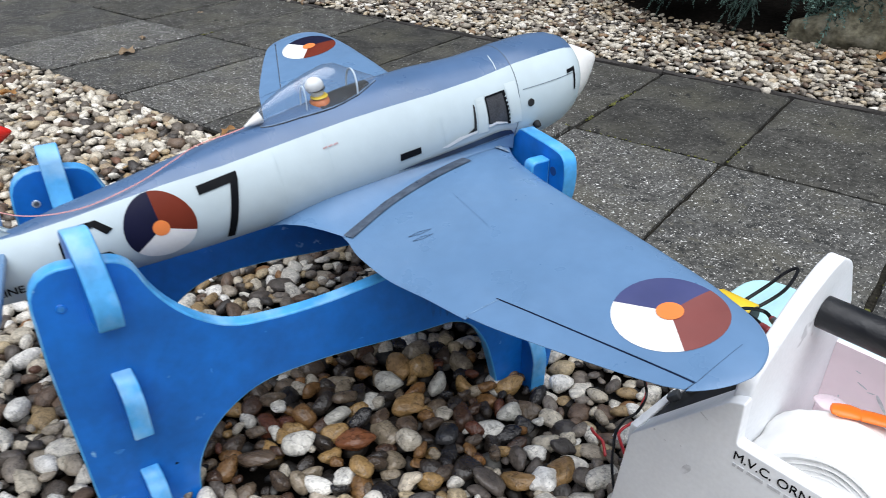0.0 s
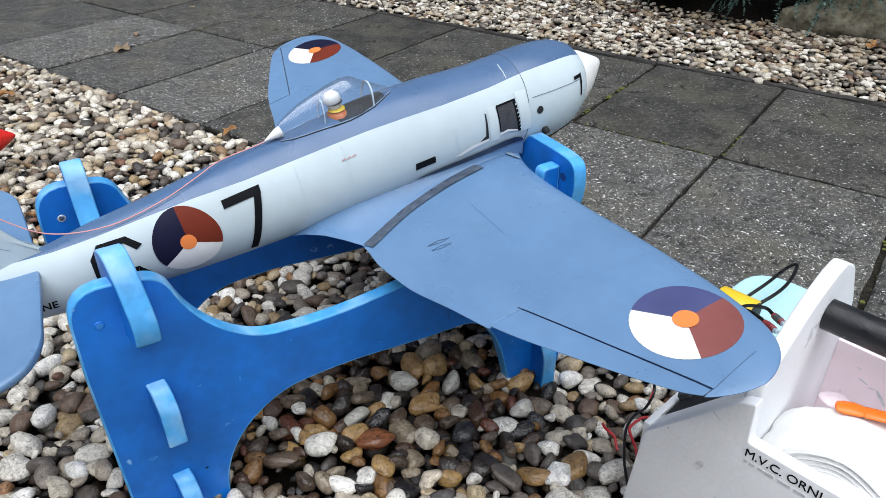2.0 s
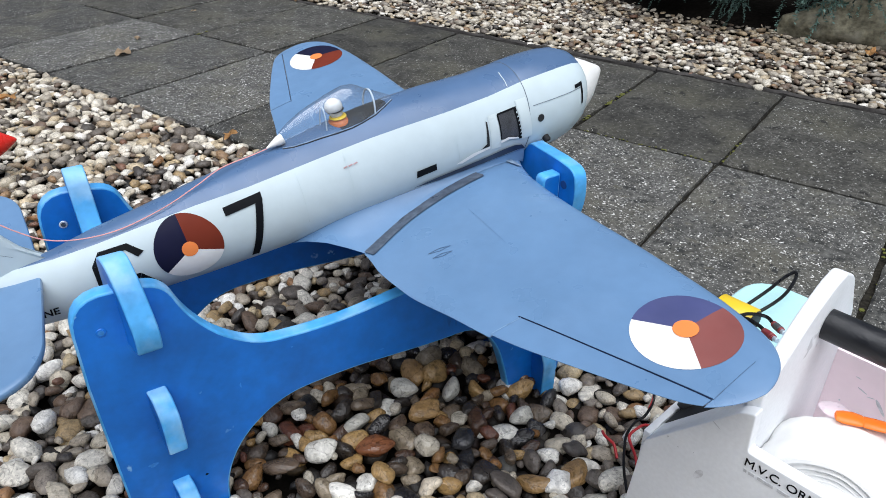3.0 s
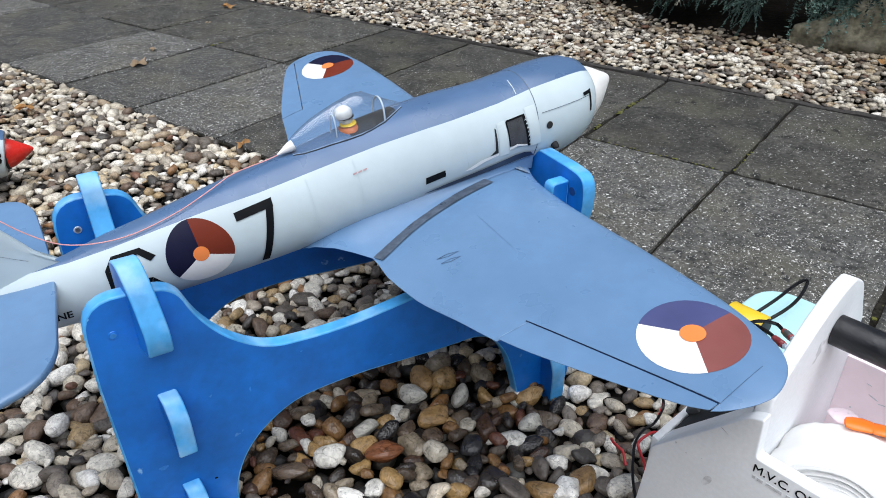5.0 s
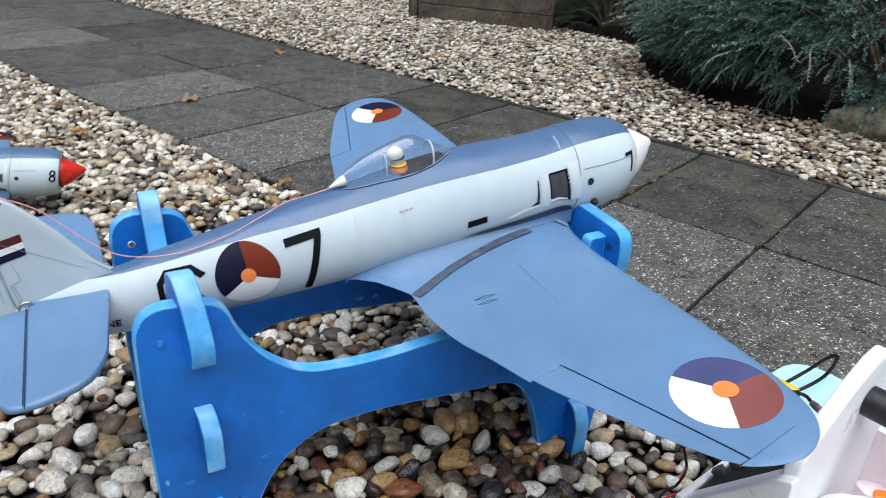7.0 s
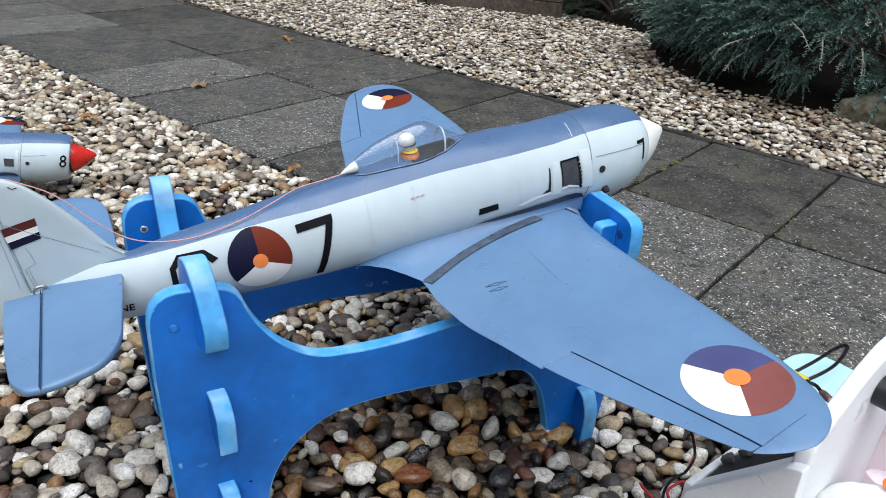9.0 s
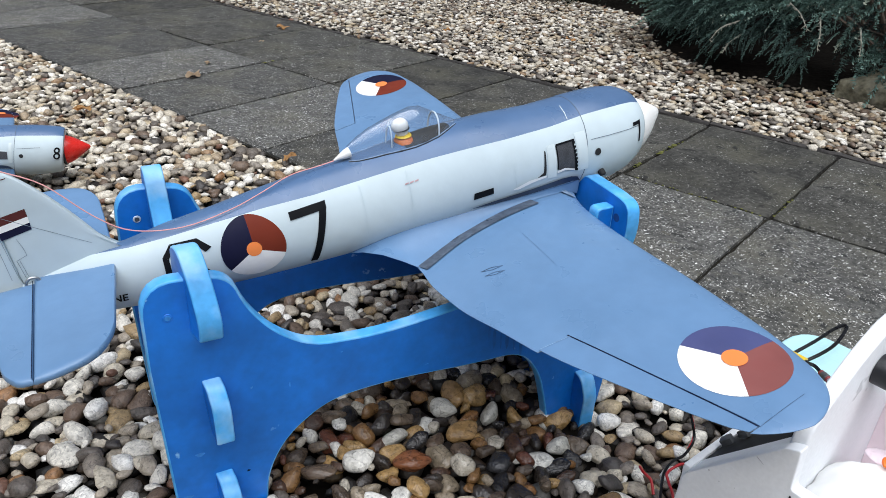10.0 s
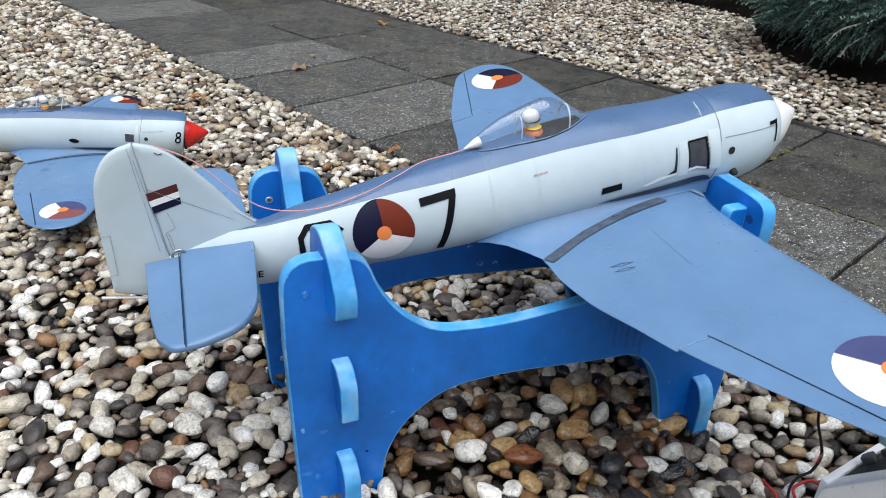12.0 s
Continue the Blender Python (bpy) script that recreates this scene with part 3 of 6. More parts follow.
def stones(name, rows, z, wobble, level, seed, mat, swell=1.0, flat=1.0):
    r = np.random.default_rng(seed)
    v, f = ball(level)
    n = len(rows)
    q = shaped(v, n, r) * rows[:, 2][:, None, None] * np.array([swell, swell, swell * flat])
    at = np.stack([rows[:, 0], rows[:, 1], z + r.uniform(-wobble, wobble, n) - dip(rows[:, 0], rows[:, 1])], 1)
    q = q + at[:, None]
    faces = (f[None] + (np.arange(n) * len(v))[:, None, None]).reshape(-1, 3)
    return raw_mesh(name, q.reshape(-1, 3), faces, mat)


def gravel(name, label, x0, x1, y0, y1, seed, close=None, darker=None, swell=1.08, flat=1.0, dark_mat=None, dry_mat=None):
    """A bed of pebbles: a loose top layer and a lower one that fills its gaps. close(x, y): where the finer ones lie;
    the test after it: where the darker ones lie.
    """
    top = scatter(x0, x1, y0, y1, seed, 0.70, 11000)
    if close:
        for x, y, a, b, _ in LARGE:
            top = top[np.hypot(top[:, 0] - x, top[:, 1] - y) > 0.62 * (a + b) / 2 + 0.8 * top[:, 2]]
    low = scatter(x0, x1, y0, y1, seed + 1, 0.80, 3200)
    fine = np.array([close(x, y) for x, y, _ in top]) if close else np.zeros(len(top), bool)
    is_dark = lambda rows: np.array([darker(x, y) for x, y, _ in rows], bool) if darker else np.zeros(len(rows), bool)
    own = np.zeros((0, 3))
    near = top[fine]
    if close:
        pick = np.hypot(near[:, 0] - 2.38, near[:, 1] + 1.13).argsort()
        own, near = near[pick[:284]], near[pick[284:]]
    mid = np.hypot(near[:, 0] - 2.20, near[:, 1] + 1.24) < 0.56 if len(near) else np.zeros(0, bool)
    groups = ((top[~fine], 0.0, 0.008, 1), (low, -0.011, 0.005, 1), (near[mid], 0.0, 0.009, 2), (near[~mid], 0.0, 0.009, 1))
    bm = bmesh.new()
    for k, (rows, z, wobble, level) in enumerate(groups):
        for slot, some in ((0, rows[~is_dark(rows)]), (1, rows[is_dark(rows)])):
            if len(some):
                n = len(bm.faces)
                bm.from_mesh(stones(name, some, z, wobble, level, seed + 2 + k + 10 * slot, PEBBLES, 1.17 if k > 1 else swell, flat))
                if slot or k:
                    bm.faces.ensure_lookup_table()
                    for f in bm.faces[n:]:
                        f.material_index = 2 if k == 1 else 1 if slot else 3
    me = bpy.data.meshes.new(name)
    bm.to_mesh(me)
    bm.free()
    me.materials.append(dry_mat or PEBBLES)
    me.materials.append(dark_mat or DAMP_SHADED)
    me.materials.append(GAP_SHADE)
    me.materials.append(MIXED)
    me.shade_smooth()
    ob = new(name, me)
    tagged(ob, label, "gravel", kind="stuff")
    if close:
        r = np.random.default_rng(seed + 5)
        v, f = ball(3)
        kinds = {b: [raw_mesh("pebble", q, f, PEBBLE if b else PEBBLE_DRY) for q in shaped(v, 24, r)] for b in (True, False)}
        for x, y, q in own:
            p = new("pebble", kinds[bool(darker(x, y))][int(r.integers(24))])
            p.parent = ob
            p.matrix_basis = Matrix.LocRotScale((x, y, r.uniform(-0.010, 0.010) - dip(x, y)), Euler((0, 0, r.uniform(0, 6.28))), (1.18 * q, 1.18 * q, 1.18 * q))
    return ob


def single(x, y, a, b, kind, seed, bed):
    """One large pebble of half length a and half width b, lying along the stand's open side."""
    v, f = ball(3)
    q = shaped(v, 1, np.random.default_rng(seed))[0]
    q /= np.abs(q).max(0)
    ob = new("pebble", raw_mesh("pebble", q, f, SINGLES[kind]))
    ob.parent = bed
    ob.matrix_basis = pose(x, y, 0.005 - float(dip(x, y)), 0, 0, 36.8) @ Matrix.Diagonal((a, b, 0.75 * min(a, b), 1))


LARGE = ((2.346, -1.270, 0.0193, 0.0125, "white"), (2.330, -1.189, 0.0279, 0.0157, "rust"), (2.337, -1.091, 0.0232, 0.0178, "ochre"), (2.362, -1.124, 0.0157, 0.0190, "brown"), (2.325, -1.138, 0.0136, 0.0207, "brown"), (2.285, -1.073, 0.0214, 0.0181, "granite"), (2.279, -1.172, 0.0189, 0.0160, "granite"), (2.249, -1.289, 0.0279, 0.0139, "brown"), (2.425, -1.197, 0.0179, 0.0181, "cream"), (2.410, -1.102, 0.0182, 0.0212, "black"), (2.448, -1.004, 0.0186, 0.0176, "granite"), (2.528, -1.110, 0.0233, 0.0156, "ochre"), (2.563, -1.064, 0.0207, 0.0238, "ochre"), (2.516, -1.050, 0.0161, 0.0141, "white"), (2.274, -1.038, 0.0200, 0.0295, "ochre"), (2.340, -1.028, 0.0150, 0.0247, "granite"),)
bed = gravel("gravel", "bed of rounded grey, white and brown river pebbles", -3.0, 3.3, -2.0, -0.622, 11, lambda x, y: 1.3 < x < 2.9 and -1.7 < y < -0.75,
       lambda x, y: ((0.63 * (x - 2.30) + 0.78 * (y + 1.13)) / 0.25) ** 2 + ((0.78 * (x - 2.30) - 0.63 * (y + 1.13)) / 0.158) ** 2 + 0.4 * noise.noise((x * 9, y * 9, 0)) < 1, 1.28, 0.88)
for k, row in enumerate(LARGE):
    single(*row, 400 + k, bed)
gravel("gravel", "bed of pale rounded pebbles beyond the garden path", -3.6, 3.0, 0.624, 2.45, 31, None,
       lambda x, y: ((x - 2.35) / 1.35) ** 2 + ((y - 2.06) / 1.05) ** 2 + 0.5 * noise.noise((x * 7, y * 7, 3)) < 1, 1.20, 0.72, LITTER_SHADE, FAR_PALE)


# ---- the blue stand under the aircraft ----
def stand(m):
    base = empty("display_stand", m)
    side = rounded([(-0.022, -0.02, 0.03), (-0.027, 0.24), (-0.024, 0.349, 0.045), (0.066, 0.337, 0.02), (0.082, 0.292, 0.02), (0.108, 0.255, 0.03), (0.150, 0.224, 0.04), (0.235, 0.216, 0.05),
                    (0.33, 0.224, 0.04), (0.43, 0.238, 0.03), (0.52, 0.262, 0.03), (0.546, 0.285, 0.01), (0.546, 0.327, 0.008), (0.5745, 0.327, 0.003), (0.5745, 0.24), (0.600, 0.23, 0.01), (0.612, 0.10), (0.612, 0.03),
                    (0.604, -0.035, 0.02), (0.512, -0.035, 0.01), (0.499, 0.02), (0.484, 0.075, 0.03), (0.448, 0.124, 0.04), (0.370, 0.127, 0.03), (0.25, 0.139, 0.05), (0.165, 0.136, 0.05), (0.112, 0.098, 0.05), (0.086, 0.05, 0.03), (0.080, -0.02, 0.02)])
    for x in (0.116, -0.134):
        ob = part("side_panel", plate(side, 0.018, lambda a, b, d, x=x: (x + d, a, b), 0.0026), [STAND, EDGE], base)
        for z in (0.302, 0.041):
            bm = bmesh.new()
            tube(bm, [(x + 0.0185, 0.0, z), (x + 0.0192, 0.0, z)], [0.0050, 0.0044], 20)
            hole = part("bolt_hole", bm, STAND if x > 0 else BOLT, ob)
            bm = bmesh.new()
            tube(bm, [(x + 0.0190, 0.0, z), (x + 0.0195, 0.0, z)], [0.0031, 0.0029], 16)
            part("hole_centre", bm, WORN if x > 0 else STEEL, hole)
        if x > 0:  # dark rain streaks and pale rubbed spots
            for y, z, w, h, paint in ((0.392, 0.176, 0.0035, 0.034, STREAK), (0.401, 0.168, 0.005, 0.050, STREAK), (0.412, 0.162, 0.003, 0.044, STREAK), (0.422, 0.160, 0.0055, 0.046, STREAK), (0.434, 0.152, 0.004, 0.040, STREAK), (0.446, 0.142, 0.006, 0.046, STREAK),
                                      (0.010, 0.110, 0.010, 0.006, RUBBED), (0.120, 0.176, 0.002, 0.008, RUBBED), (0.185, 0.204, 0.003, 0.002, RUBBED), (-0.012, 0.050, 0.016, 0.007, RUBBED), (0.062, 0.064, 0.004, 0.003, BLACK), (0.030, 0.058, 0.003, 0.005, BLACK), (0.300, 0.150, 0.006, 0.0015, RUBBED)):
                bm = bmesh.new()
                bm.faces.new([bm.verts.new((x + 0.01815, y + 0.5 * w * math.cos(k) * (1 + 0.3 * math.sin(3 * k + 40 * y)), z + 0.5 * h * math.sin(k))) for k in (2 * math.pi * q / 18 for q in range(18))])
                part("mark", bm, paint, ob)
    # rear cradle: a cross board with a round cut for the tail and horns that pass through the side panels
    cradle = [(0.0, 0.238, 0.05), (0.050, 0.262, 0.03), (0.080, 0.315, 0.02), (0.098, 0.366, 0.012), (0.122, 0.374, 0.012), (0.150, 0.345, 0.02), (0.168, 0.305, 0.02), (0.163, 0.281, 0.004), (0.134, 0.276), (0.116, 0.20), (0.116, 0.15)]
    cradle = [(-q[0], *q[1:]) for q in cradle[:0:-1]] + cradle
    part("cradle", plate(rounded(cradle), 0.024, lambda a, b, d: (a, 0.016 + d - 0.01 * (b - 0.275) + 0.14 * max(0.0, a - 0.10), b), 0.0022), [STAND, EDGE], base)
    for z0, z1 in ((0.138, 0.214), (-0.02, 0.076)):
        half = [(0.160, z0, 0.003), (0.160, z1 - 0.026, 0.014), (0.146, z1 - 0.004, 0.008), (0.130, z1, 0.003)]
        bar = [(-a, *q) for a, *q in half] + half[::-1]
        part("cross_board", plate(rounded(bar), 0.020, lambda a, b, d: (a, 0.021 + d + 0.16 * max(0.0, a - 0.118), b), 0.0022), [STAND, EDGE], base)
    # front cradle: a cross board whose rounded ends stand out past the side panels, with feet below
    nose = [(0.0, 0.297, 0.03), (0.034, 0.303, 0.03), (0.054, 0.332, 0.01), (0.065, 0.3455, 0.006), (0.13, 0.343, 0.01), (0.160, 0.3385, 0.024), (0.1655, 0.300, 0.03), (0.150, 0.24, 0.02), (0.10, 0.20, 0.02)]
    nose = [(-q[0], *q[1:]) for q in nose[:0:-1]] + nose
    ob = part("cradle", plate(rounded(nose), 0.020, lambda a, b, d: (a, 0.575 + d, b)), [STAND, EDGE], base)
    for x in (0.1405, -0.1405):
        bm = bmesh.new()
        bmesh.ops.create_cone(bm, cap_ends=True, segments=20, radius1=0.0058, radius2=0.0058, depth=0.021, matrix=pose(x, 0.585, 0.3125, 90, 0, 0))
        part("bolt_hole", bm, RECESS, ob)
    foot = [(-0.163, -0.035, 0.006), (-0.164, 0.026, 0.01), (-0.150, 0.056, 0.012), (-0.12, 0.058), (-0.10, 0.16, 0.03), (0.10, 0.16, 0.03), (0.12, 0.058), (0.150, 0.056, 0.012), (0.164, 0.026, 0.01), (0.163, -0.035, 0.006)]
    part("cross_board", plate(rounded(foot), 0.024, lambda a, b, d: (a, 0.551 + d, b), 0.0022), [STAND, EDGE], base)
    for ob in base.children:
        even = ob.modifiers.new("even_faces", "WEIGHTED_NORMAL")
        even.keep_sharp, even.weight = True, 80
    return tagged(base, "bright blue painted slotted foam stand on pebbles", "stand")


stand(SITE)

# ---- the aircraft ----
SECTIONS = [  # y, centre height, up, down, half width, angle of the paint line
    (-0.150, 0.276, 0.016, 0.020, 0.006, 80), (-0.110, 0.281, 0.028, 0.030, 0.014, 80), (-0.060, 0.286, 0.038, 0.039, 0.024, 78), (-0.020, 0.290, 0.040, 0.043, 0.030, 68), (0.025, 0.296, 0.047, 0.047, 0.035, 58), (0.075, 0.3025, 0.051, 0.050, 0.040, 57),
    (0.130, 0.310, 0.057, 0.054, 0.046, 54), (0.190, 0.318, 0.062, 0.057, 0.051, 50), (0.240, 0.325, 0.065, 0.059, 0.055, 50), (0.300, 0.333, 0.070, 0.060, 0.058, 49), (0.345, 0.339, 0.0735, 0.060, 0.060, 48), (0.395, 0.346, 0.076, 0.061, 0.062, 46),
    (0.450, 0.353, 0.0745, 0.062, 0.064, 46), (0.520, 0.362, 0.069, 0.064, 0.066, 50), (0.572, 0.3694, 0.0686, 0.0662, 0.0668, 53)]
COWL = [(0.5725, 0.3695, 0.0683, 0.0661, 0.0666, 53), (0.5755, 0.370, 0.0692, 0.0671, 0.0676, 53), (0.61, 0.3745, 0.0695, 0.068, 0.0685, 53), (0.640, 0.378, 0.068, 0.067, 0.0675, 54), (0.662, 0.381, 0.064, 0.063, 0.064, 55), (0.680, 0.3835, 0.056, 0.056, 0.056, 56), (0.690, 0.385, 0.046, 0.046, 0.046, 57), (0.6925, 0.385, 0.036, 0.036, 0.036, 57)]

BLUNT_COWL = COWL[:4] + [(0.662, 0.381, 0.066, 0.065, 0.066, 55), (0.680, 0.3835, 0.063, 0.062, 0.063, 56), (0.686, 0.384, 0.060, 0.060, 0.060, 57), (0.6875, 0.384, 0.054, 0.054, 0.054, 57)]


def section(y, table=SECTIONS):
    k = max(0, min(len(table) - 2, sum(1 for q in table if q[0] <= y) - 1))
    a, b = table[k], table[k + 1]
    t = max(0.0, min(1.0, (y - a[0]) / (b[0] - a[0])))
    return [p + (q - p) * t for p, q in zip(a, b)]


def flank(y, z, out=0.0007, side=1):
    """The place on the fuselage's side at y and height z."""
    _, zc, up, down, w, _ = section(y, COWL if y >= 0.5725 else SECTIONS)
    h = max(-0.98, min(0.98, (z - zc) / (up if z > zc else down)))
    x = w * math.sqrt(1 - h * h)
    return Vector((side * (x + out), y, z + out * h))


def hull(table, inside=8, below=14):
    bm = bmesh.new()
    rings = []
    for y, zc, up, down, w, ang in table:
        a = [90 - (90 - ang) * k / inside for k in range(inside)] + [ang - (ang + 90) * k / below for k in range(below + 1)]
        half = [(w * math.cos(radians(q)), zc + (up if q > 0 else down) * math.sin(radians(q))) for q in a]
        ring = [(x, z) for x, z in half] + [(-x, z) for x, z in half[-2:0:-1]]
        rings.append([bm.verts.new((x, y, z)) for x, z in ring])
    n = len(rings[0])
    for r0, r1 in zip(rings, rings[1:]):
        for j in range(n):
            f = bm.faces.new((r0[j], r1[j], r1[(j + 1) % n], r0[(j + 1) % n]))
            f.material_index = 1 if j < inside or j >= n - inside else 0
    bm.faces.new(rings[0])
    bm.faces.new(rings[-1][::-1])
    bmesh.ops.recalc_face_normals(bm, faces=bm.faces[:])
    return bm


FRONT = [(0.0, 0.577), (0.05, 0.569), (0.08, 0.556), (0.111, 0.547), (0.159, 0.539), (0.228, 0.532), (0.313, 0.527), (0.399, 0.519), (0.440, 0.514), (0.476, 0.507), (0.500, 0.501), (0.515, 0.4945), (0.527, 0.486), (0.536, 0.476), (0.542, 0.465), (0.5455, 0.455), (0.547, 0.446)]
REAR = [(0.0, 0.290), (0.05, 0.295), (0.08, 0.297), (0.111, 0.297), (0.16, 0.292), (0.214, 0.294), (0.286, 0.309), (0.348, 0.322), (0.43, 0.351), (0.50, 0.380), (0.517, 0.389), (0.529, 0.400), (0.537, 0.412), (0.5425, 0.424), (0.5455, 0.434), (0.547, 0.443)]


def along(table, x):
    """A smooth curve through a table of (span, value)."""
    x = min(max(abs(x), table[0][0]), table[-1][0])
    k = min(sum(1 for q in table if q[0] <= x) - 1, len(table) - 2)
    slope = lambda i: (table[i + 1][1] - table[i][1]) / (table[i + 1][0] - table[i][0])
    def tangent(i):
        if i == 0 or i == len(table) - 1:
            return slope(min(i, len(table) - 2))
        p, q = slope(i - 1), slope(i)
        return 0.0 if p * q <= 0 else 2 * p * q / (p + q)
    (x0, y0), (x1, y1) = table[k], table[k + 1]
    h = x1 - x0
    t = (x - x0) / h
    return (2 * t ** 3 - 3 * t * t + 1) * y0 + (t ** 3 - 2 * t * t + t) * h * tangent(k) + (3 * t * t - 2 * t ** 3) * y1 + (t ** 3 - t * t) * h * tangent(k + 1)


def wing_z(x, y, top=True):
    a, b = along(FRONT, x), along(REAR, x)
    c = max(a - b, 1e-4)
    s = max(0.0, min(1.0, (a - y) / c))
    t = 5 * 0.115 * c * (0.2969 * math.sqrt(s) - 0.126 * s - 0.3516 * s * s + 0.2843 * s ** 3 - 0.1036 * s ** 4)
    return 0.2302 + 0.07 * abs(x) + 0.14 * y + (t if top else -0.75 * t)


def on_wing(x, y, out=0.0004):
    return Vector((x, y, wing_z(x, y) + out))


def wing_surface(side, x0, x1, first, last, nx=34, ny=20, breaks=()):
    """A closed piece of wing between two spans; first and last give its front and rear edge at a span."""
    bm = bmesh.new()
    rows = []
    for x in sorted([x0 + (x1 - x0) * (1 - (1 - i / nx) ** 1.7 if x1 > 0.54 else i / nx) for i in range(nx + 1)] + list(breaks)):
        a, b = first(x), last(x)
        ss = [(1 - math.cos(math.pi * k / ny)) / 2 for k in range(ny + 1)]
        up = [bm.verts.new((side * x, a + (b - a) * s, wing_z(x, a + (b - a) * s))) for s in ss]
        dn = [bm.verts.new((side * x, a + (b - a) * s, wing_z(x, a + (b - a) * s, False) - 0.0006)) for s in ss]
        rows.append(up + dn[::-1])
    n = len(rows[0])
    for r0, r1 in zip(rows, rows[1:]):
        for j in range(n):
            bm.faces.new((r0[j], r0[(j + 1) % n], r1[(j + 1) % n], r1[j]))
    bm.faces.new(rows[0])
    bm.faces.new(rows[-1][::-1])
    bmesh.ops.recalc_face_normals(bm, faces=bm.faces[:])
    return bm


def slab_of(outline, half, curve=None, axis=0):
    """A thin rounded-edge surface (fin, tailplane) from an outline (a, b): thickness falls towards the rim."""
    bm = bmesh.new()
    c = Vector((sum(q[0] for q in outline) / len(outline), sum(q[1] for q in outline) / len(outline)))
    steps = [(1.0, 0.25), (0.985, 0.6), (0.95, 0.85), (0.82, 1.0), (0.45, 1.0)]
    loops = []
    for sign in (1, -1):
        loops.append([[bm.verts.new((c.x + (a - c.x) * k, c.y + (b - c.y) * k, sign * half * h)) for a, b in outline] for k, h in steps])
    n = len(outline)
    for q in loops:
        for r0, r1 in zip(q, q[1:]):
            for j in range(n):
                bm.faces.new((r0[j], r0[(j + 1) % n], r1[(j + 1) % n], r1[j]))
        bm.faces.new(q[-1])
    for j in range(n):
        bm.faces.new((loops[0][0][j], loops[0][0][(j + 1) % n], loops[1][0][(j + 1) % n], loops[1][0][j]))
    bmesh.ops.recalc_face_normals(bm, faces=bm.faces[:])
    for v in bm.verts:
        v.co = curve(*v.co)
    return bm


AIR_BASE = Vector((0, 0.40, 0.27))


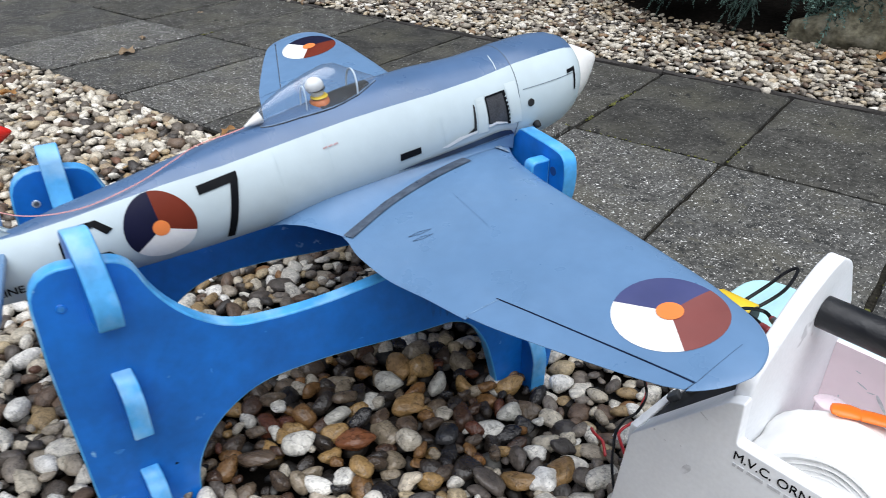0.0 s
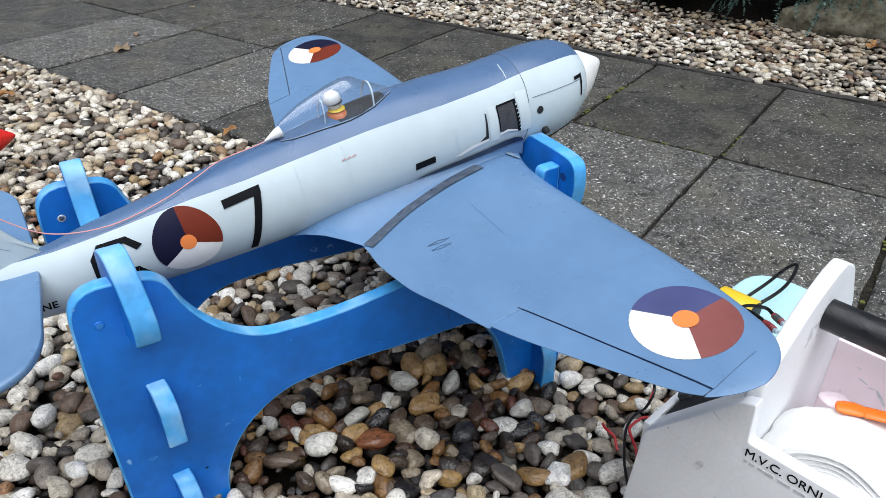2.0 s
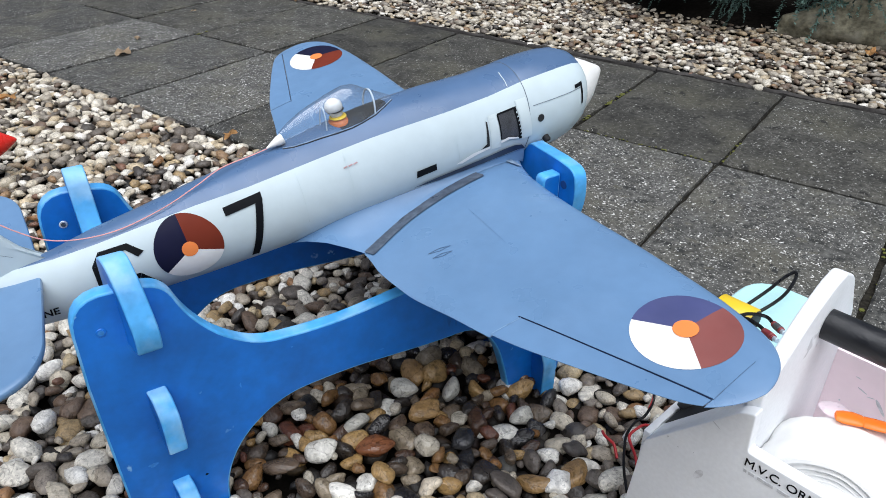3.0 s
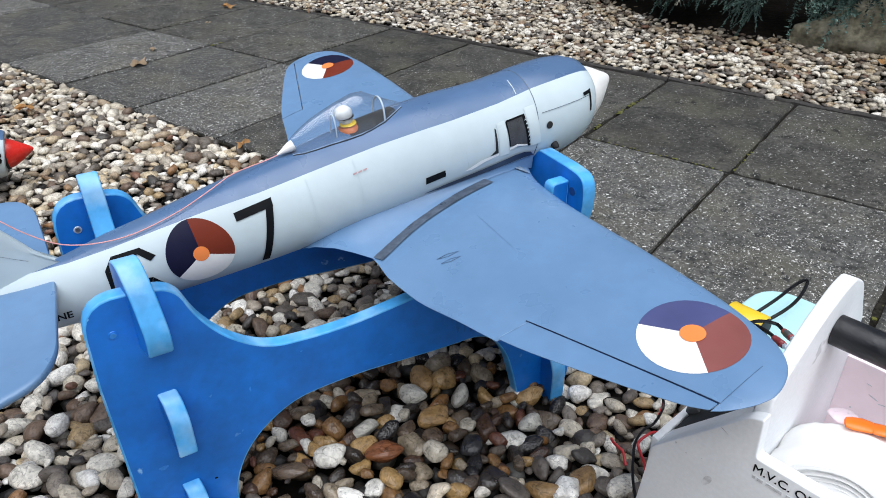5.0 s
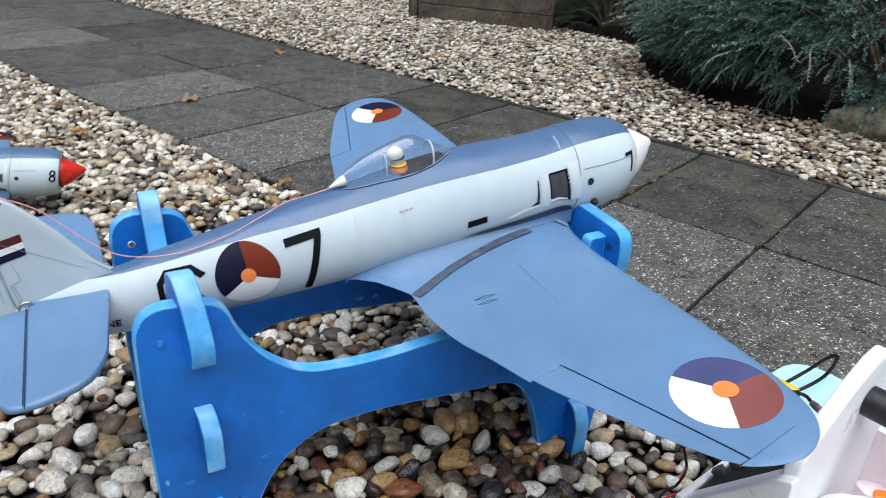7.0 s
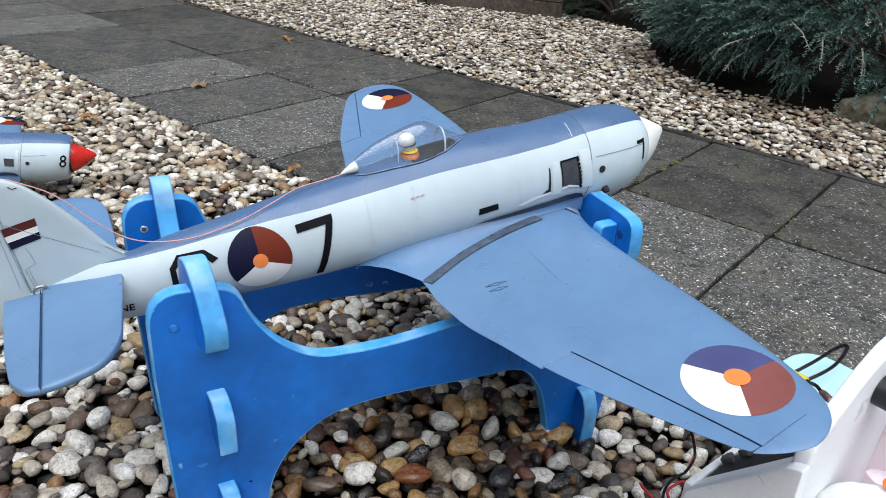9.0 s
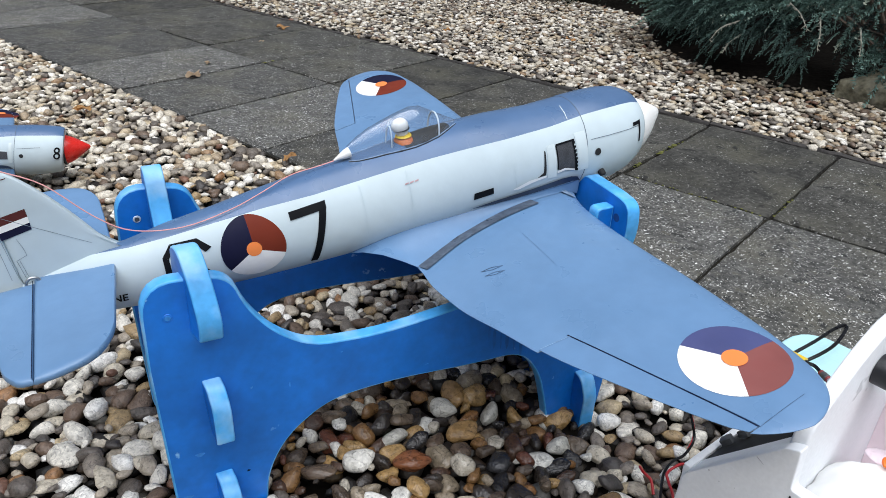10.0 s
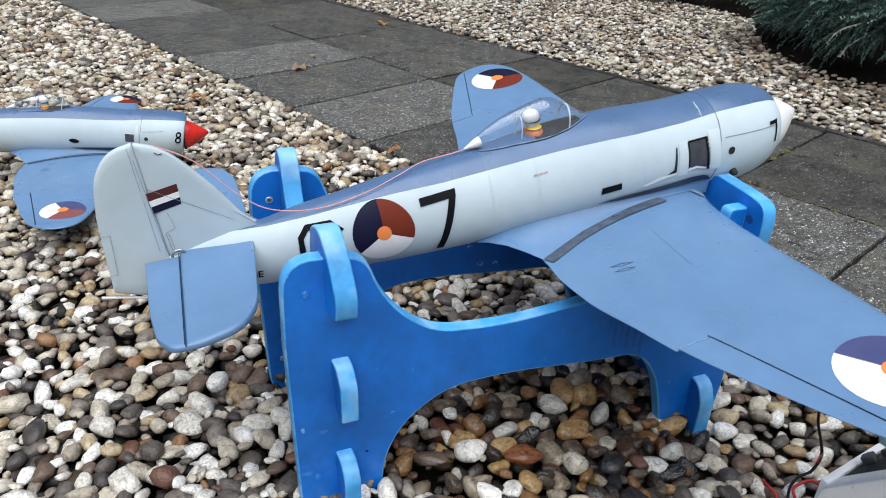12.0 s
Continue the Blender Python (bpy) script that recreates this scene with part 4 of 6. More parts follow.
def aircraft(m, number, spinner_paint, canopy_glass, label, windows, span=1.0, fore=0.0):
    base = empty("model_aircraft", m @ Matrix.Translation(AIR_BASE))
    def add(name, bm, mat, parent=None, label="", smooth=True):
        ob = part(name, bm, mat, parent or base, label, smooth)
        if not parent:
            ob.matrix_parent_inverse = Matrix.Translation(-AIR_BASE)
        return ob
    def spanned(bm):
        for v in bm.verts:
            if number == "7" and v.co.x < 0:  # the port wing sits a little skewed and higher
                k = -v.co.x
                v.co.y += 0.0129 * min(1.0, k / 0.06) + 0.0465 * k
                v.co.z += 0.0272 * k
            if number == "8":  # the second model has flatter wings
                v.co.z -= 0.052 * max(0.0, abs(v.co.x) - 0.115)
            v.co.x *= span
            v.co.y += fore
        return bm
    body = add("fuselage", hull(SECTIONS), [PALE, SPINE_BLUE], label="pale grey fuselage with grey-blue spine")
    cowl = add("cowling", hull(COWL if number == "7" else BLUNT_COWL), [PALE, SPINE_BLUE], label="pale grey engine cowling with grey-blue top")
    _, zc, up, down, w, ang = section(0.572)
    add("cowl_seam", hull([(0.5716, zc, up + 0.0003, down + 0.0003, w + 0.0003, ang), (0.5726, zc, up + 0.0003, down + 0.0003, w + 0.0003, ang)]), FAINT, body)
    # spinner
    bm = bmesh.new()
    wide = 0.0455 if number == "7" else 0.041
    prof = [(wide * r, 0.6870 + 0.0655 * t) for t, r in ((0, 1.0), (0.12, 0.955), (0.28, 0.85), (0.45, 0.70), (0.62, 0.52), (0.78, 0.34), (0.9, 0.205), (0.96, 0.125), (0.99, 0.06), (1.0, 0.01))]
    tube(bm, [(0, y, 0.3850 + 0.25 * (y - 0.6870)) for _, y in prof], [r for r, _ in prof], 32)
    add("spinner", bm, spinner_paint)
    if number == "8":
        bm = bmesh.new()
        tube(bm, [(0, 0.684, 0.3842), (0, 0.6905, 0.3854)], 0.0435, 32)
        add("backplate", bm, DARK, label="dark gap ring behind the spinner")
    # wings
    for side in (1, -1):
        hx = lambda x: 0.356 + (x - 0.333) * 0.27
        inner = lambda x: along(REAR, x) if x < 0.3362 or x > 0.5258 else hx(x)
        wing = add("wing", spanned(wing_surface(side, 0.0, 0.547, lambda x: along(FRONT, x), inner, 90, 22, (0.3360, 0.3364, 0.5256, 0.5260))), SKY_BLUE, label="matt sea-blue wing")
        bm = wing_surface(side, 0.3370, 0.5250, lambda x: hx(x) - 0.0016, lambda x: along(REAR, x), 16, 8)
        if side > 0 and number == "7":  # the starboard aileron stands a little raised
            for v in bm.verts:
                v.co.z += 0.11 * max(0.0, hx(v.co.x) - v.co.y)
        add("aileron", spanned(bm), SKY_BLUE, wing)
        cx, cy, r = side * (0.456 if side > 0 or number == "7" else 0.474), 0.450 if side > 0 or number == "7" else 0.474, 0.049
        for name, a0, a1, paint in (("roundel_white", -150, -32, WHITE), ("roundel_red", -32, 90, WING_RED if side > 0 else RED), ("roundel_blue", 90, 210, WING_NAVY if side > 0 else NAVY)):
            add(name, spanned(decal(sector(cx, cy, r, a0, a1), on_wing)), paint, wing)
        add("roundel_centre", spanned(decal(disc(cx, cy, r * 0.235), lambda x, y: on_wing(x, y, 0.0012))), ORANGE, wing)
        tape = curved([(side * 0.064, 0.490, 0), (side * 0.071, 0.43, 0), (side * 0.085, 0.365, 0), (side * 0.112, 0.300, 0)], 5)
        wide = lambda k: 0.0115 - 0.0030 * k / len(tape)
        left = [(p.x - side * wide(k), p.y - 0.003) for k, p in enumerate(tape)]
        right = [(p.x + side * wide(k), p.y + 0.003) for k, p in enumerate(tape)]
        add("grey_tape", spanned(decal(left + right[::-1], lambda x, y: on_wing(x, max(y, 0.2972), 0.0019))), TAPE, wing)
        add("wing_seam", spanned(decal(stroke((side * 0.13, 0.431), (side * 0.225, 0.4185), 0.0005), on_wing, 0.01)), WING_SEAM, wing)
        for x0, y0, x1, y1 in ((0.1735, 0.347, 0.1800, 0.373), (0.1850, 0.346, 0.1905, 0.369)):
            for bow in (-0.0026, 0.0026):
                mid = (side * ((x0 + x1) / 2 + bow), (y0 + y1) / 2 - 0.2 * bow)
                for p, q in (((side * x0, y0), mid), (mid, (side * x1, y1))):
                    add("scratch_mark", spanned(decal(stroke(p, q, 0.0010), on_wing, 0.004)), TIP_LINE, wing)
        add("torn_tape", spanned(decal([(side * 0.052, 0.537), (side * 0.056, 0.549), (side * 0.072, 0.552), (side * 0.078, 0.5535), (side * 0.077, 0.547), (side * 0.064, 0.541)], lambda x, y: on_wing(x, y, 0.0022), 0.006)), SCRAP, wing)
        add("tip_line", spanned(decal(stroke((side * 0.526, 0.407), (side * 0.521, 0.462), 0.0005), on_wing)), TIP_LINE, wing)
        add("hinge_gap", spanned(decal(stroke((side * 0.334, 0.3550), (side * 0.525, 0.4062), 0.0015 if side > 0 else 0.0010), lambda x, y: on_wing(x, y, 0.0004))), HINGE if side > 0 else TIP_LINE, wing)
        # thin paler stroke along the aileron's inner end
        end = 0.0 if side < 0 or number != "7" else 0.11
        add("worn_edge", spanned(decal(stroke((side * 0.3373, 0.3555), (side * 0.3373, along(REAR, 0.3373) + 0.001), 0.0006), lambda x, y: on_wing(x, y, 0.0007 + end * max(0.0, 0.357 - y)))), TIP_PALE, wing)
        # fillet between wing and fuselage
        bm = bmesh.new()
        rows = []
        seam = [(0.296, 0.110), (0.365, 0.083), (0.43, 0.069), (0.495, 0.062), (0.540, 0.060), (0.572, 0.056)]
        for k in range(21):
            y = 0.230 + (0.572 - 0.230) * k / 20
            zi = 0.2668 + 0.124 * y - 2.4 * max(0.0, 0.325 - y) ** 2
            inner_p = flank(y, zi, -0.001, side)
            if y < 0.296:
                t = (y - 0.230) / 0.066
                g = t ** 1.35
                outer_p = inner_p.lerp(Vector((side * 0.110, y, wing_z(0.111, 0.297) + 0.0006)), g)
            else:
                xo = float(np.interp(y, [q[0] for q in seam], [q[1] for q in seam]))
                outer_p = Vector((side * xo, y, wing_z(xo, min(y, along(FRONT, xo))) + 0.0006))
            row = []
            for j in range(7):
                t = j / 6
                p = inner_p.lerp(outer_p, t)
                p.z -= 0.003 * math.sin(math.pi * t) * (1 - 0.3 * t) * min(1.0, (y - 0.228) / 0.06)
                if y > 0.30:
                    p.z = max(p.z, wing_z(p.x, min(max(p.y, along(REAR, p.x)), along(FRONT, p.x))) + 0.0003)
                row.append(bm.verts.new(p))
            rows.append(row)
        for r0, r1 in zip(rows, rows[1:]):
            for j in range(6):
                bm.faces.new((r0[j], r1[j], r1[j + 1], r0[j + 1]))
        bmesh.ops.recalc_face_normals(bm, faces=bm.faces[:])
        if sum(f.normal.z for f in bm.faces) < 0:
            bmesh.ops.reverse_faces(bm, faces=bm.faces[:])
        for v in bm.verts:
            v.co.y += fore
        add("wing_fillet", bm, SKY_BLUE)
    # tail
    lift = lambda a, b, d: Vector((d, a, b))
    fin = rounded([(-0.006, 0.312), (-0.024, 0.322, 0.012), (-0.042, 0.338, 0.02), (-0.067, 0.373, 0.02), (-0.095, 0.406, 0.02), (-0.123, 0.431, 0.02), (-0.1485, 0.4375, 0.004), (-0.131, 0.309), (-0.122, 0.270), (-0.05, 0.285)], 3)
    fin_ob = add("fin", slab_of(fin, 0.0055, lift), PALE)
    rudder = rounded([(-0.1486, 0.4375, 0.003), (-0.173, 0.430, 0.018), (-0.191, 0.405, 0.02), (-0.197, 0.36, 0.03), (-0.194, 0.262, 0.004), (-0.161, 0.253, 0.004), (-0.1222, 0.262), (-0.1311, 0.309)], 4)
    add("rudder", slab_of(rudder, 0.005, lift), PALE)
    for q, paint in ((((-0.1435, 0.3805), (-0.1105, 0.389), (-0.1095, 0.380), (-0.1412, 0.3715)), FLAG_RED), (((-0.1412, 0.3715), (-0.1095, 0.380), (-0.1090, 0.373), (-0.1397, 0.3645)), WHITE), (((-0.1397, 0.3645), (-0.1090, 0.373), (-0.1085, 0.365), (-0.1380, 0.3565)), NAVY)):
        for s in (1, -1):
            add("flag_stripe", decal(list(q), lambda a, b, s=s: Vector((s * 0.0061, a, b)), 0.05), paint, fin_ob)
    for p, q in (((-0.154, 0.434), (-0.1385, 0.309)), ((-0.1495, 0.420), (-0.1315, 0.309)), ((-0.141, 0.386), (-0.055, 0.338)), ((-0.125, 0.3565), (-0.121, 0.346)), ((-0.121, 0.346), (-0.119, 0.336)), ((-0.119, 0.336), (-0.1295, 0.331)), ((-0.1295, 0.331), (-0.125, 0.309)), ((-0.1265, 0.330), (-0.1225, 0.311)), ((-0.194, 0.336), (-0.186, 0.336)), ((-0.186, 0.336), (-0.186, 0.287)), ((-0.186, 0.287), (-0.194, 0.287))):
        add("pencil_line", decal(stroke(p, q, 0.0005), lambda a, b: Vector((0.0062, a, b)), 0.05), PENCIL, fin_ob)
    for p, q in (((-0.128, 0.4265), (-0.1245, 0.4235)), ((-0.1245, 0.4235), (-0.120, 0.4245))):
        add("red_marking", decal(stroke(p, q, 0.0011), lambda a, b: Vector((0.0062, a, b)), 0.05), FLAG_RED, fin_ob)
    tz = lambda x, y: 0.302 + 0.10 * (y + 0.12) + (0.10 * max(0.0, -x) if number == "7" else 0.0)
    tail = lambda a, b, d: Vector((a, b + (0.07 * max(0.0, -a) if number == "7" else 0.0), tz(a, b) + d))  # the port half sits skewed like its wing
    for side in (1, -1):
        half = rounded([(0.0, -0.035), (0.06, -0.040, 0.02), (0.150, -0.049, 0.03), (0.184, -0.068, 0.022), (0.194, -0.105, 0.012), (0.194, -0.1215), (0.0, -0.1185)], 5)
        stab = add("tailplane", slab_of([(side * a, b) for a, b in half], 0.005, tail), SKY_BLUE)
        flap = rounded([(0.012, -0.1187), (0.194, -0.1217), (0.192, -0.134, 0.008), (0.172, -0.147, 0.014), (0.120, -0.153, 0.02), (0.012, -0.156)], 5)
        add("elevator", slab_of([(side * a, b) for a, b in flap], 0.0042, tail), SKY_BLUE)
        add("hinge_gap", decal(stroke((side * 0.012, -0.1195), (side * 0.193, -0.1225), 0.0008), lambda a, b: tail(a, b, 0.0054), 0.05), HINGE, stab)
    bm = bmesh.new()
    tube(bm, [(0.012, -0.119 + 0.0075 * math.cos(q), 0.3035 + 0.0075 * math.sin(q)) for q in (math.pi * k / 10 for k in range(-1, 12))], 0.0016, 8)
    add("control_horn", bm, STEEL)
    bm = bmesh.new()
    tube(bm, [(0, -0.208, 0.2575), (0, -0.150, 0.2475)], 0.0014, 8)
    add("tail_skid", bm, WHITE)
    # markings on the flanks
    for s in (1, -1):
        on = lambda y, z, s=s: flank(y, z, 0.0008, s)
        over = lambda y, z, s=s: flank(y, z, 0.0014, s)
        cy, cz, r = 0.1125, 0.3140, 0.0375
        for name, a0, a1, paint in (("roundel_red", -15, 98, RED), ("roundel_blue", 98, 222, NAVY), ("roundel_white", 222, 345, WHITE)):
            add(name, decal(sector(cy, cz, r, a0, a1), on), paint, body)
        add("roundel_centre", decal(disc(cy, cz, r * 0.235), over), ORANGE, body)
        seven = [[(0.151, 0.3565), (0.196, 0.366), (0.196, 0.357), (0.152, 0.3475)], [(0.187, 0.3565), (0.196, 0.3605), (0.184, 0.288), (0.175, 0.288)]]
        six = [[(0.012, 0.326), (0.020, 0.339), (0.0225, 0.333), (0.0175, 0.324)], [(0.020, 0.339), (0.045, 0.343), (0.042, 0.337), (0.0225, 0.333)], [(0.045, 0.343), (0.057, 0.333), (0.051, 0.328), (0.042, 0.337)], [(0.012, 0.326), (0.0175, 0.324), (0.0205, 0.280), (0.014, 0.282)],
               [(0.014, 0.282), (0.0205, 0.284), (0.033, 0.272), (0.029, 0.265)], [(0.029, 0.265), (0.033, 0.272), (0.054, 0.275), (0.056, 0.267)], [(0.056, 0.267), (0.053, 0.274), (0.059, 0.292), (0.066, 0.290)], [(0.066, 0.290), (0.059, 0.290), (0.048, 0.300), (0.050, 0.309)], [(0.050, 0.309), (0.048, 0.301), (0.030, 0.300), (0.030, 0.308)]]
        for k, q in enumerate([[(a + (0.006 if a > 0.1 else 0.0), b - (0.006 if a > 0.1 else 0.0105)) for a, b in q] for q in seven + [[(0.012 + 1.2 * (a - 0.012), b) for a, b in q] for q in six]]):
            add("code_number", decal(q, over if k % 2 else on, 0.008), BLACK, body)
        # cooling outlets, exhaust and small openings
        if windows == "square":
            add("cooling_outlet", decal([(0.521, 0.3939), (0.5508, 0.3984), (0.5589, 0.3560), (0.5247, 0.3613)], on, 0.008), MESH_GREY, body)
            add("cooling_outlet", decal([(0.5025, 0.3890), (0.5045, 0.3875), (0.5066, 0.3560), (0.4930, 0.3535), (0.5022, 0.3600)], on, 0.008), DARK, body)
            for q in ([(0.5465, 0.3978), (0.5508, 0.3984), (0.5589, 0.3560), (0.5540, 0.3566)], [(0.521, 0.3952), (0.5508, 0.3997), (0.5508, 0.3974), (0.521, 0.3930)], [(0.5202, 0.3939), (0.5222, 0.3939), (0.5258, 0.3613), (0.5239, 0.3613)]):
                add("outlet_rim", decal(q, over, 0.008), BLACK, body)
            for k in range(7):
                z, y = 0.3600 + 0.0052 * k, 0.5572 - 0.00112 * k
                add("outlet_tooth", decal([(y - 0.0016, z), (y + 0.0012, z + 0.0008), (y, z + 0.0027)], lambda y, z, s=s: flank(y, z, 0.0019, s), 0.008), PALE, body)
            # torn white flaps below the openings and the tape strip between them
            add("outlet_flap", decal([(0.523, 0.3600), (0.535, 0.3632), (0.552, 0.3600), (0.553, 0.3580), (0.536, 0.3600), (0.524, 0.3572)], lambda y, z, s=s: flank(y, z, 0.0024, s), 0.008), WHITE, body)
            add("outlet_flap", decal([(0.4550, 0.3420), (0.4800, 0.3520), (0.5066, 0.3560), (0.5070, 0.3535), (0.4850, 0.3485), (0.4650, 0.3415)], lambda y, z, s=s: flank(y, z, 0.0020, s), 0.008), WHITE, body)
            add("tape_strip", decal([(0.5066, 0.3945), (0.5195, 0.3960), (0.5250, 0.3510), (0.5098, 0.3503)], on, 0.008), TAPE_PALE, body)
            add("tape_strip", decal([(0.5520, 0.4060), (0.5690, 0.4080), (0.5760, 0.3560), (0.5600, 0.3540)], on, 0.008), TAPE_PALE, body)
        else:
            add("cooling_outlet", decal([(0.533, 0.3860), (0.556, 0.3880), (0.558, 0.3660), (0.536, 0.3640)], on, 0.008), MESH_GREY, body)
            add("outlet_rim", decal([(0.5330, 0.3875), (0.5590, 0.3895), (0.5590, 0.3865), (0.5330, 0.3850)], over, 0.008), TAPE_PALE, body)
            add("tape_strip", decal([(0.5590, 0.4080), (0.5660, 0.4090), (0.5680, 0.3560), (0.5600, 0.3540)], on, 0.008), TAPE_PALE, body)
        if windows == "square":
            add("exhaust_port", decal([(0.398, 0.3355), (0.427, 0.3405), (0.4255, 0.3495), (0.3975, 0.345)], on, 0.008), BLACK, body)
        else:
            add("exhaust_port", decal([(0.406 + 0.013 * math.cos(k), 0.345 + 0.006 * math.sin(k)) for k in (2 * math.pi * j / 18 for j in range(18))], on, 0.008), BLACK, body)
        add("bolt_opening", decal(disc(0.589, 0.379, 0.0052, 16), lambda y, z, s=s: flank(y, z, 0.0008, s), 0.006), DARK, cowl)
        for q, ink in ((stroke((0.246, 0.372), (0.252, 0.312), 0.0007), SEAM), (stroke((0.307, 0.384), (0.313, 0.320), 0.0008), SEAM), (stroke((0.455, 0.380), (0.461, 0.345), 0.0007), SEAM), (stroke((0.578, 0.3965), (0.662 if number == "7" else 0.632, 0.4055), 0.0007), FAINT))[0 if number == "7" else 3:]:
            add("panel_line", decal(q, on, 0.006), ink, body)
        # dark band painted on the flank for the shade above the wing root
        add("fillet_gap", decal([(0.395, 0.3215), (0.43, 0.3285), (0.47, 0.3345), (0.505, 0.3405), (0.535, 0.3465), (0.550, 0.3475), (0.562, 0.3455), (0.570, 0.338), (0.556, 0.338), (0.50, 0.3305), (0.43, 0.3225)], lambda y, z, s=s: flank(y, z, 0.0015, s), 0.008), ROOT_SHADE, body)
        if number == "7":
            add("pale_mark", decal(stroke((0.5521, 0.4332), (0.5500, 0.4212), 0.0010), lambda y, z, s=s: flank(y, z, 0.0006, s), 0.006), TAPE_PALE, body)
            bm = bmesh.new()
            p = flank(0.6034, 0.3472, 0.0, s)
            tube(bm, [p + Vector((-0.004 * s, 0, 0.002)), p + Vector((0.004 * s, 0.001, -0.004)), p + Vector((0.005 * s, 0.001, -0.005))], [0.0052, 0.0050, 0.0040], 12)
            add("exhaust_stub", bm, DARK, cowl, "short black exhaust stub")
        for k in range(3 if number == "7" else 0):
            add("red_marking", decal(stroke((0.3030 + 0.0066 * k, 0.3682 + 0.0012 * k), (0.3082 + 0.0066 * k, 0.3697 + 0.0012 * k), 0.0016), on, 0.008), WORN_RED, body)
        strokes = {"7": [[(0.652, 0.4105), (0.668, 0.4125), (0.668, 0.4080), (0.652, 0.4060)], [(0.6635, 0.4085), (0.668, 0.4095), (0.6672, 0.3835), (0.6632, 0.3835)]],
                   "8": [disc(0.673, 0.4000, 0.0074, 18), disc(0.673, 0.3870, 0.0082, 18)]}[number]
        proud = lambda y, z, s=s: flank(y, z, 0.0008 if number == "7" else 0.0085, s)
        for q in strokes:
            add("cowl_number", decal(q, proud, 0.006), BLACK, cowl)
        if number == "8":
            for z, rr in ((0.4000, 0.0034), (0.3870, 0.0041)):
                add("cowl_number", decal(disc(0.673, z, rr, 14), lambda y, z, s=s: flank(y, z, 0.0091, s), 0.006), PALE, cowl)
    cu = bpy.data.curves.new("lettering", "FONT")
    cu.body, cu.size, cu.offset = "MARINE", 0.0138, 0.0003
    tmp = bpy.data.objects.new("lettering", cu)
    scene.collection.objects.link(tmp)
    me = bpy.data.meshes.new_from_object(tmp.evaluated_get(bpy.context.evaluated_depsgraph_get()))
    bpy.data.objects.remove(tmp)
    bm = bmesh.new()
    bm.from_mesh(me)
    wide = max(v.co.x for v in bm.verts)
    for v in bm.verts:
        y = -0.030 + (v.co.x - wide) * 0.95
        v.co = flank(y, 0.2690 + 0.10 * (y + 0.03) + v.co.y, 0.0008)
    add("lettering", bm, BLACK, body, smooth=False)
    # canopy
    bm = bmesh.new()
    def deck(x, y, out=0.0012):
        _, zc, up, _, w, _ = section(y)
        return Vector((x, y, zc + up * math.sqrt(max(0.0, 1 - (x / w) ** 2)) + out))
    outline = [(0.246, 0.006, 0.4090), (0.258, 0.0115, 0.4180), (0.275, 0.0145, 0.4285), (0.292, 0.0165, 0.4360), (0.311, 0.0195, 0.4435), (0.331, 0.0212, 0.4500), (0.345, 0.0205, 0.4500), (0.365, 0.0175, 0.4405), (0.382, 0.0105, 0.4330), (0.396, 0.003, 0.4268)]
    def arch(y, w, top, out=0.0):
        low = deck(w, y, 0.0).z
        return [Vector(((w + out) * math.cos(math.pi * k / 14), y, low + (top + out - low) * math.sin(math.pi * k / 14) ** 0.85)) for k in range(15)]
    rings = [[bm.verts.new(p) for p in arch(*q)] for q in outline]
    for r0, r1 in zip(rings, rings[1:]):
        for j in range(14):
            bm.faces.new((r0[j], r1[j], r1[j + 1], r0[j + 1]))
    bmesh.ops.recalc_face_normals(bm, faces=bm.faces[:])
    bubble = add("canopy", bm, canopy_glass, label="clear bubble canopy")
    bubble.visible_shadow = False
    bm = bmesh.new()
    tube(bm, arch(0.3660, 0.0172, 0.4402, -0.0003), 0.0012, 6)
    add("windscreen_frame", bm, FRAME, bubble)
    bm = bmesh.new()
    tube(bm, arch(0.3030, 0.0110, 0.4290, -0.0010), 0.0009, 6)
    add("canopy_hoop", bm, FRAME, bubble)
    bm = bmesh.new()
    for s in (1, -1):
        tube(bm, [deck(s * (w + 0.0018), y, 0.0001) for y, w, _ in outline], 0.0007, 6)
    add("canopy_gap", bm, DARK, bubble, "dark gap under the canopy edge")
    bm = bmesh.new()
    for s in (1, -1):
        tube(bm, [deck(s * (w + 0.0004), y, 0.0004) for y, w, _ in outline], 0.0006, 6)
    add("canopy_rim", bm, RAIL, bubble)
    bm = decal(rounded([(-0.0200, 0.318, 0.003), (0.0200, 0.318, 0.003), (0.0218, 0.345, 0.006), (0.0168, 0.366, 0.004), (0.0090, 0.386, 0.003), (-0.0090, 0.386, 0.003), (-0.0168, 0.366, 0.004), (-0.0218, 0.345, 0.006)]), deck, 0.006)
    add("cockpit_floor", bm, DARK, bubble)
    bm = bmesh.new()
    tube(bm, [(0, 0.229, 0.3925), (0, 0.236, 0.3955), (0, 0.244, 0.3985), (0, 0.250, 0.4005)], [0.001, 0.0032, 0.006, 0.0068], 12)
    add("canopy_tail_cap", bm, WHITE, bubble)
    return tagged(base, label, "model aircraft", "model fighter aircraft")


aircraft(SITE, "7", WHITE, CANOPY, "grey-blue and pale grey model fighter resting in blue stand", "square")
TIP = Vector((0, 0.757, 0.394))
FAR = SITE @ pose(-1.033, -0.027, 0.084, 0, 0, -6.6) @ pose(0, 0, 0, -11.6) @ Matrix.Scale(0.85, 4) @ Matrix.Translation(-TIP)
aircraft(FAR, "8", SPIN_RED, CANOPY, "second model fighter with red spinner lying on pebbles", "oval", 0.965)


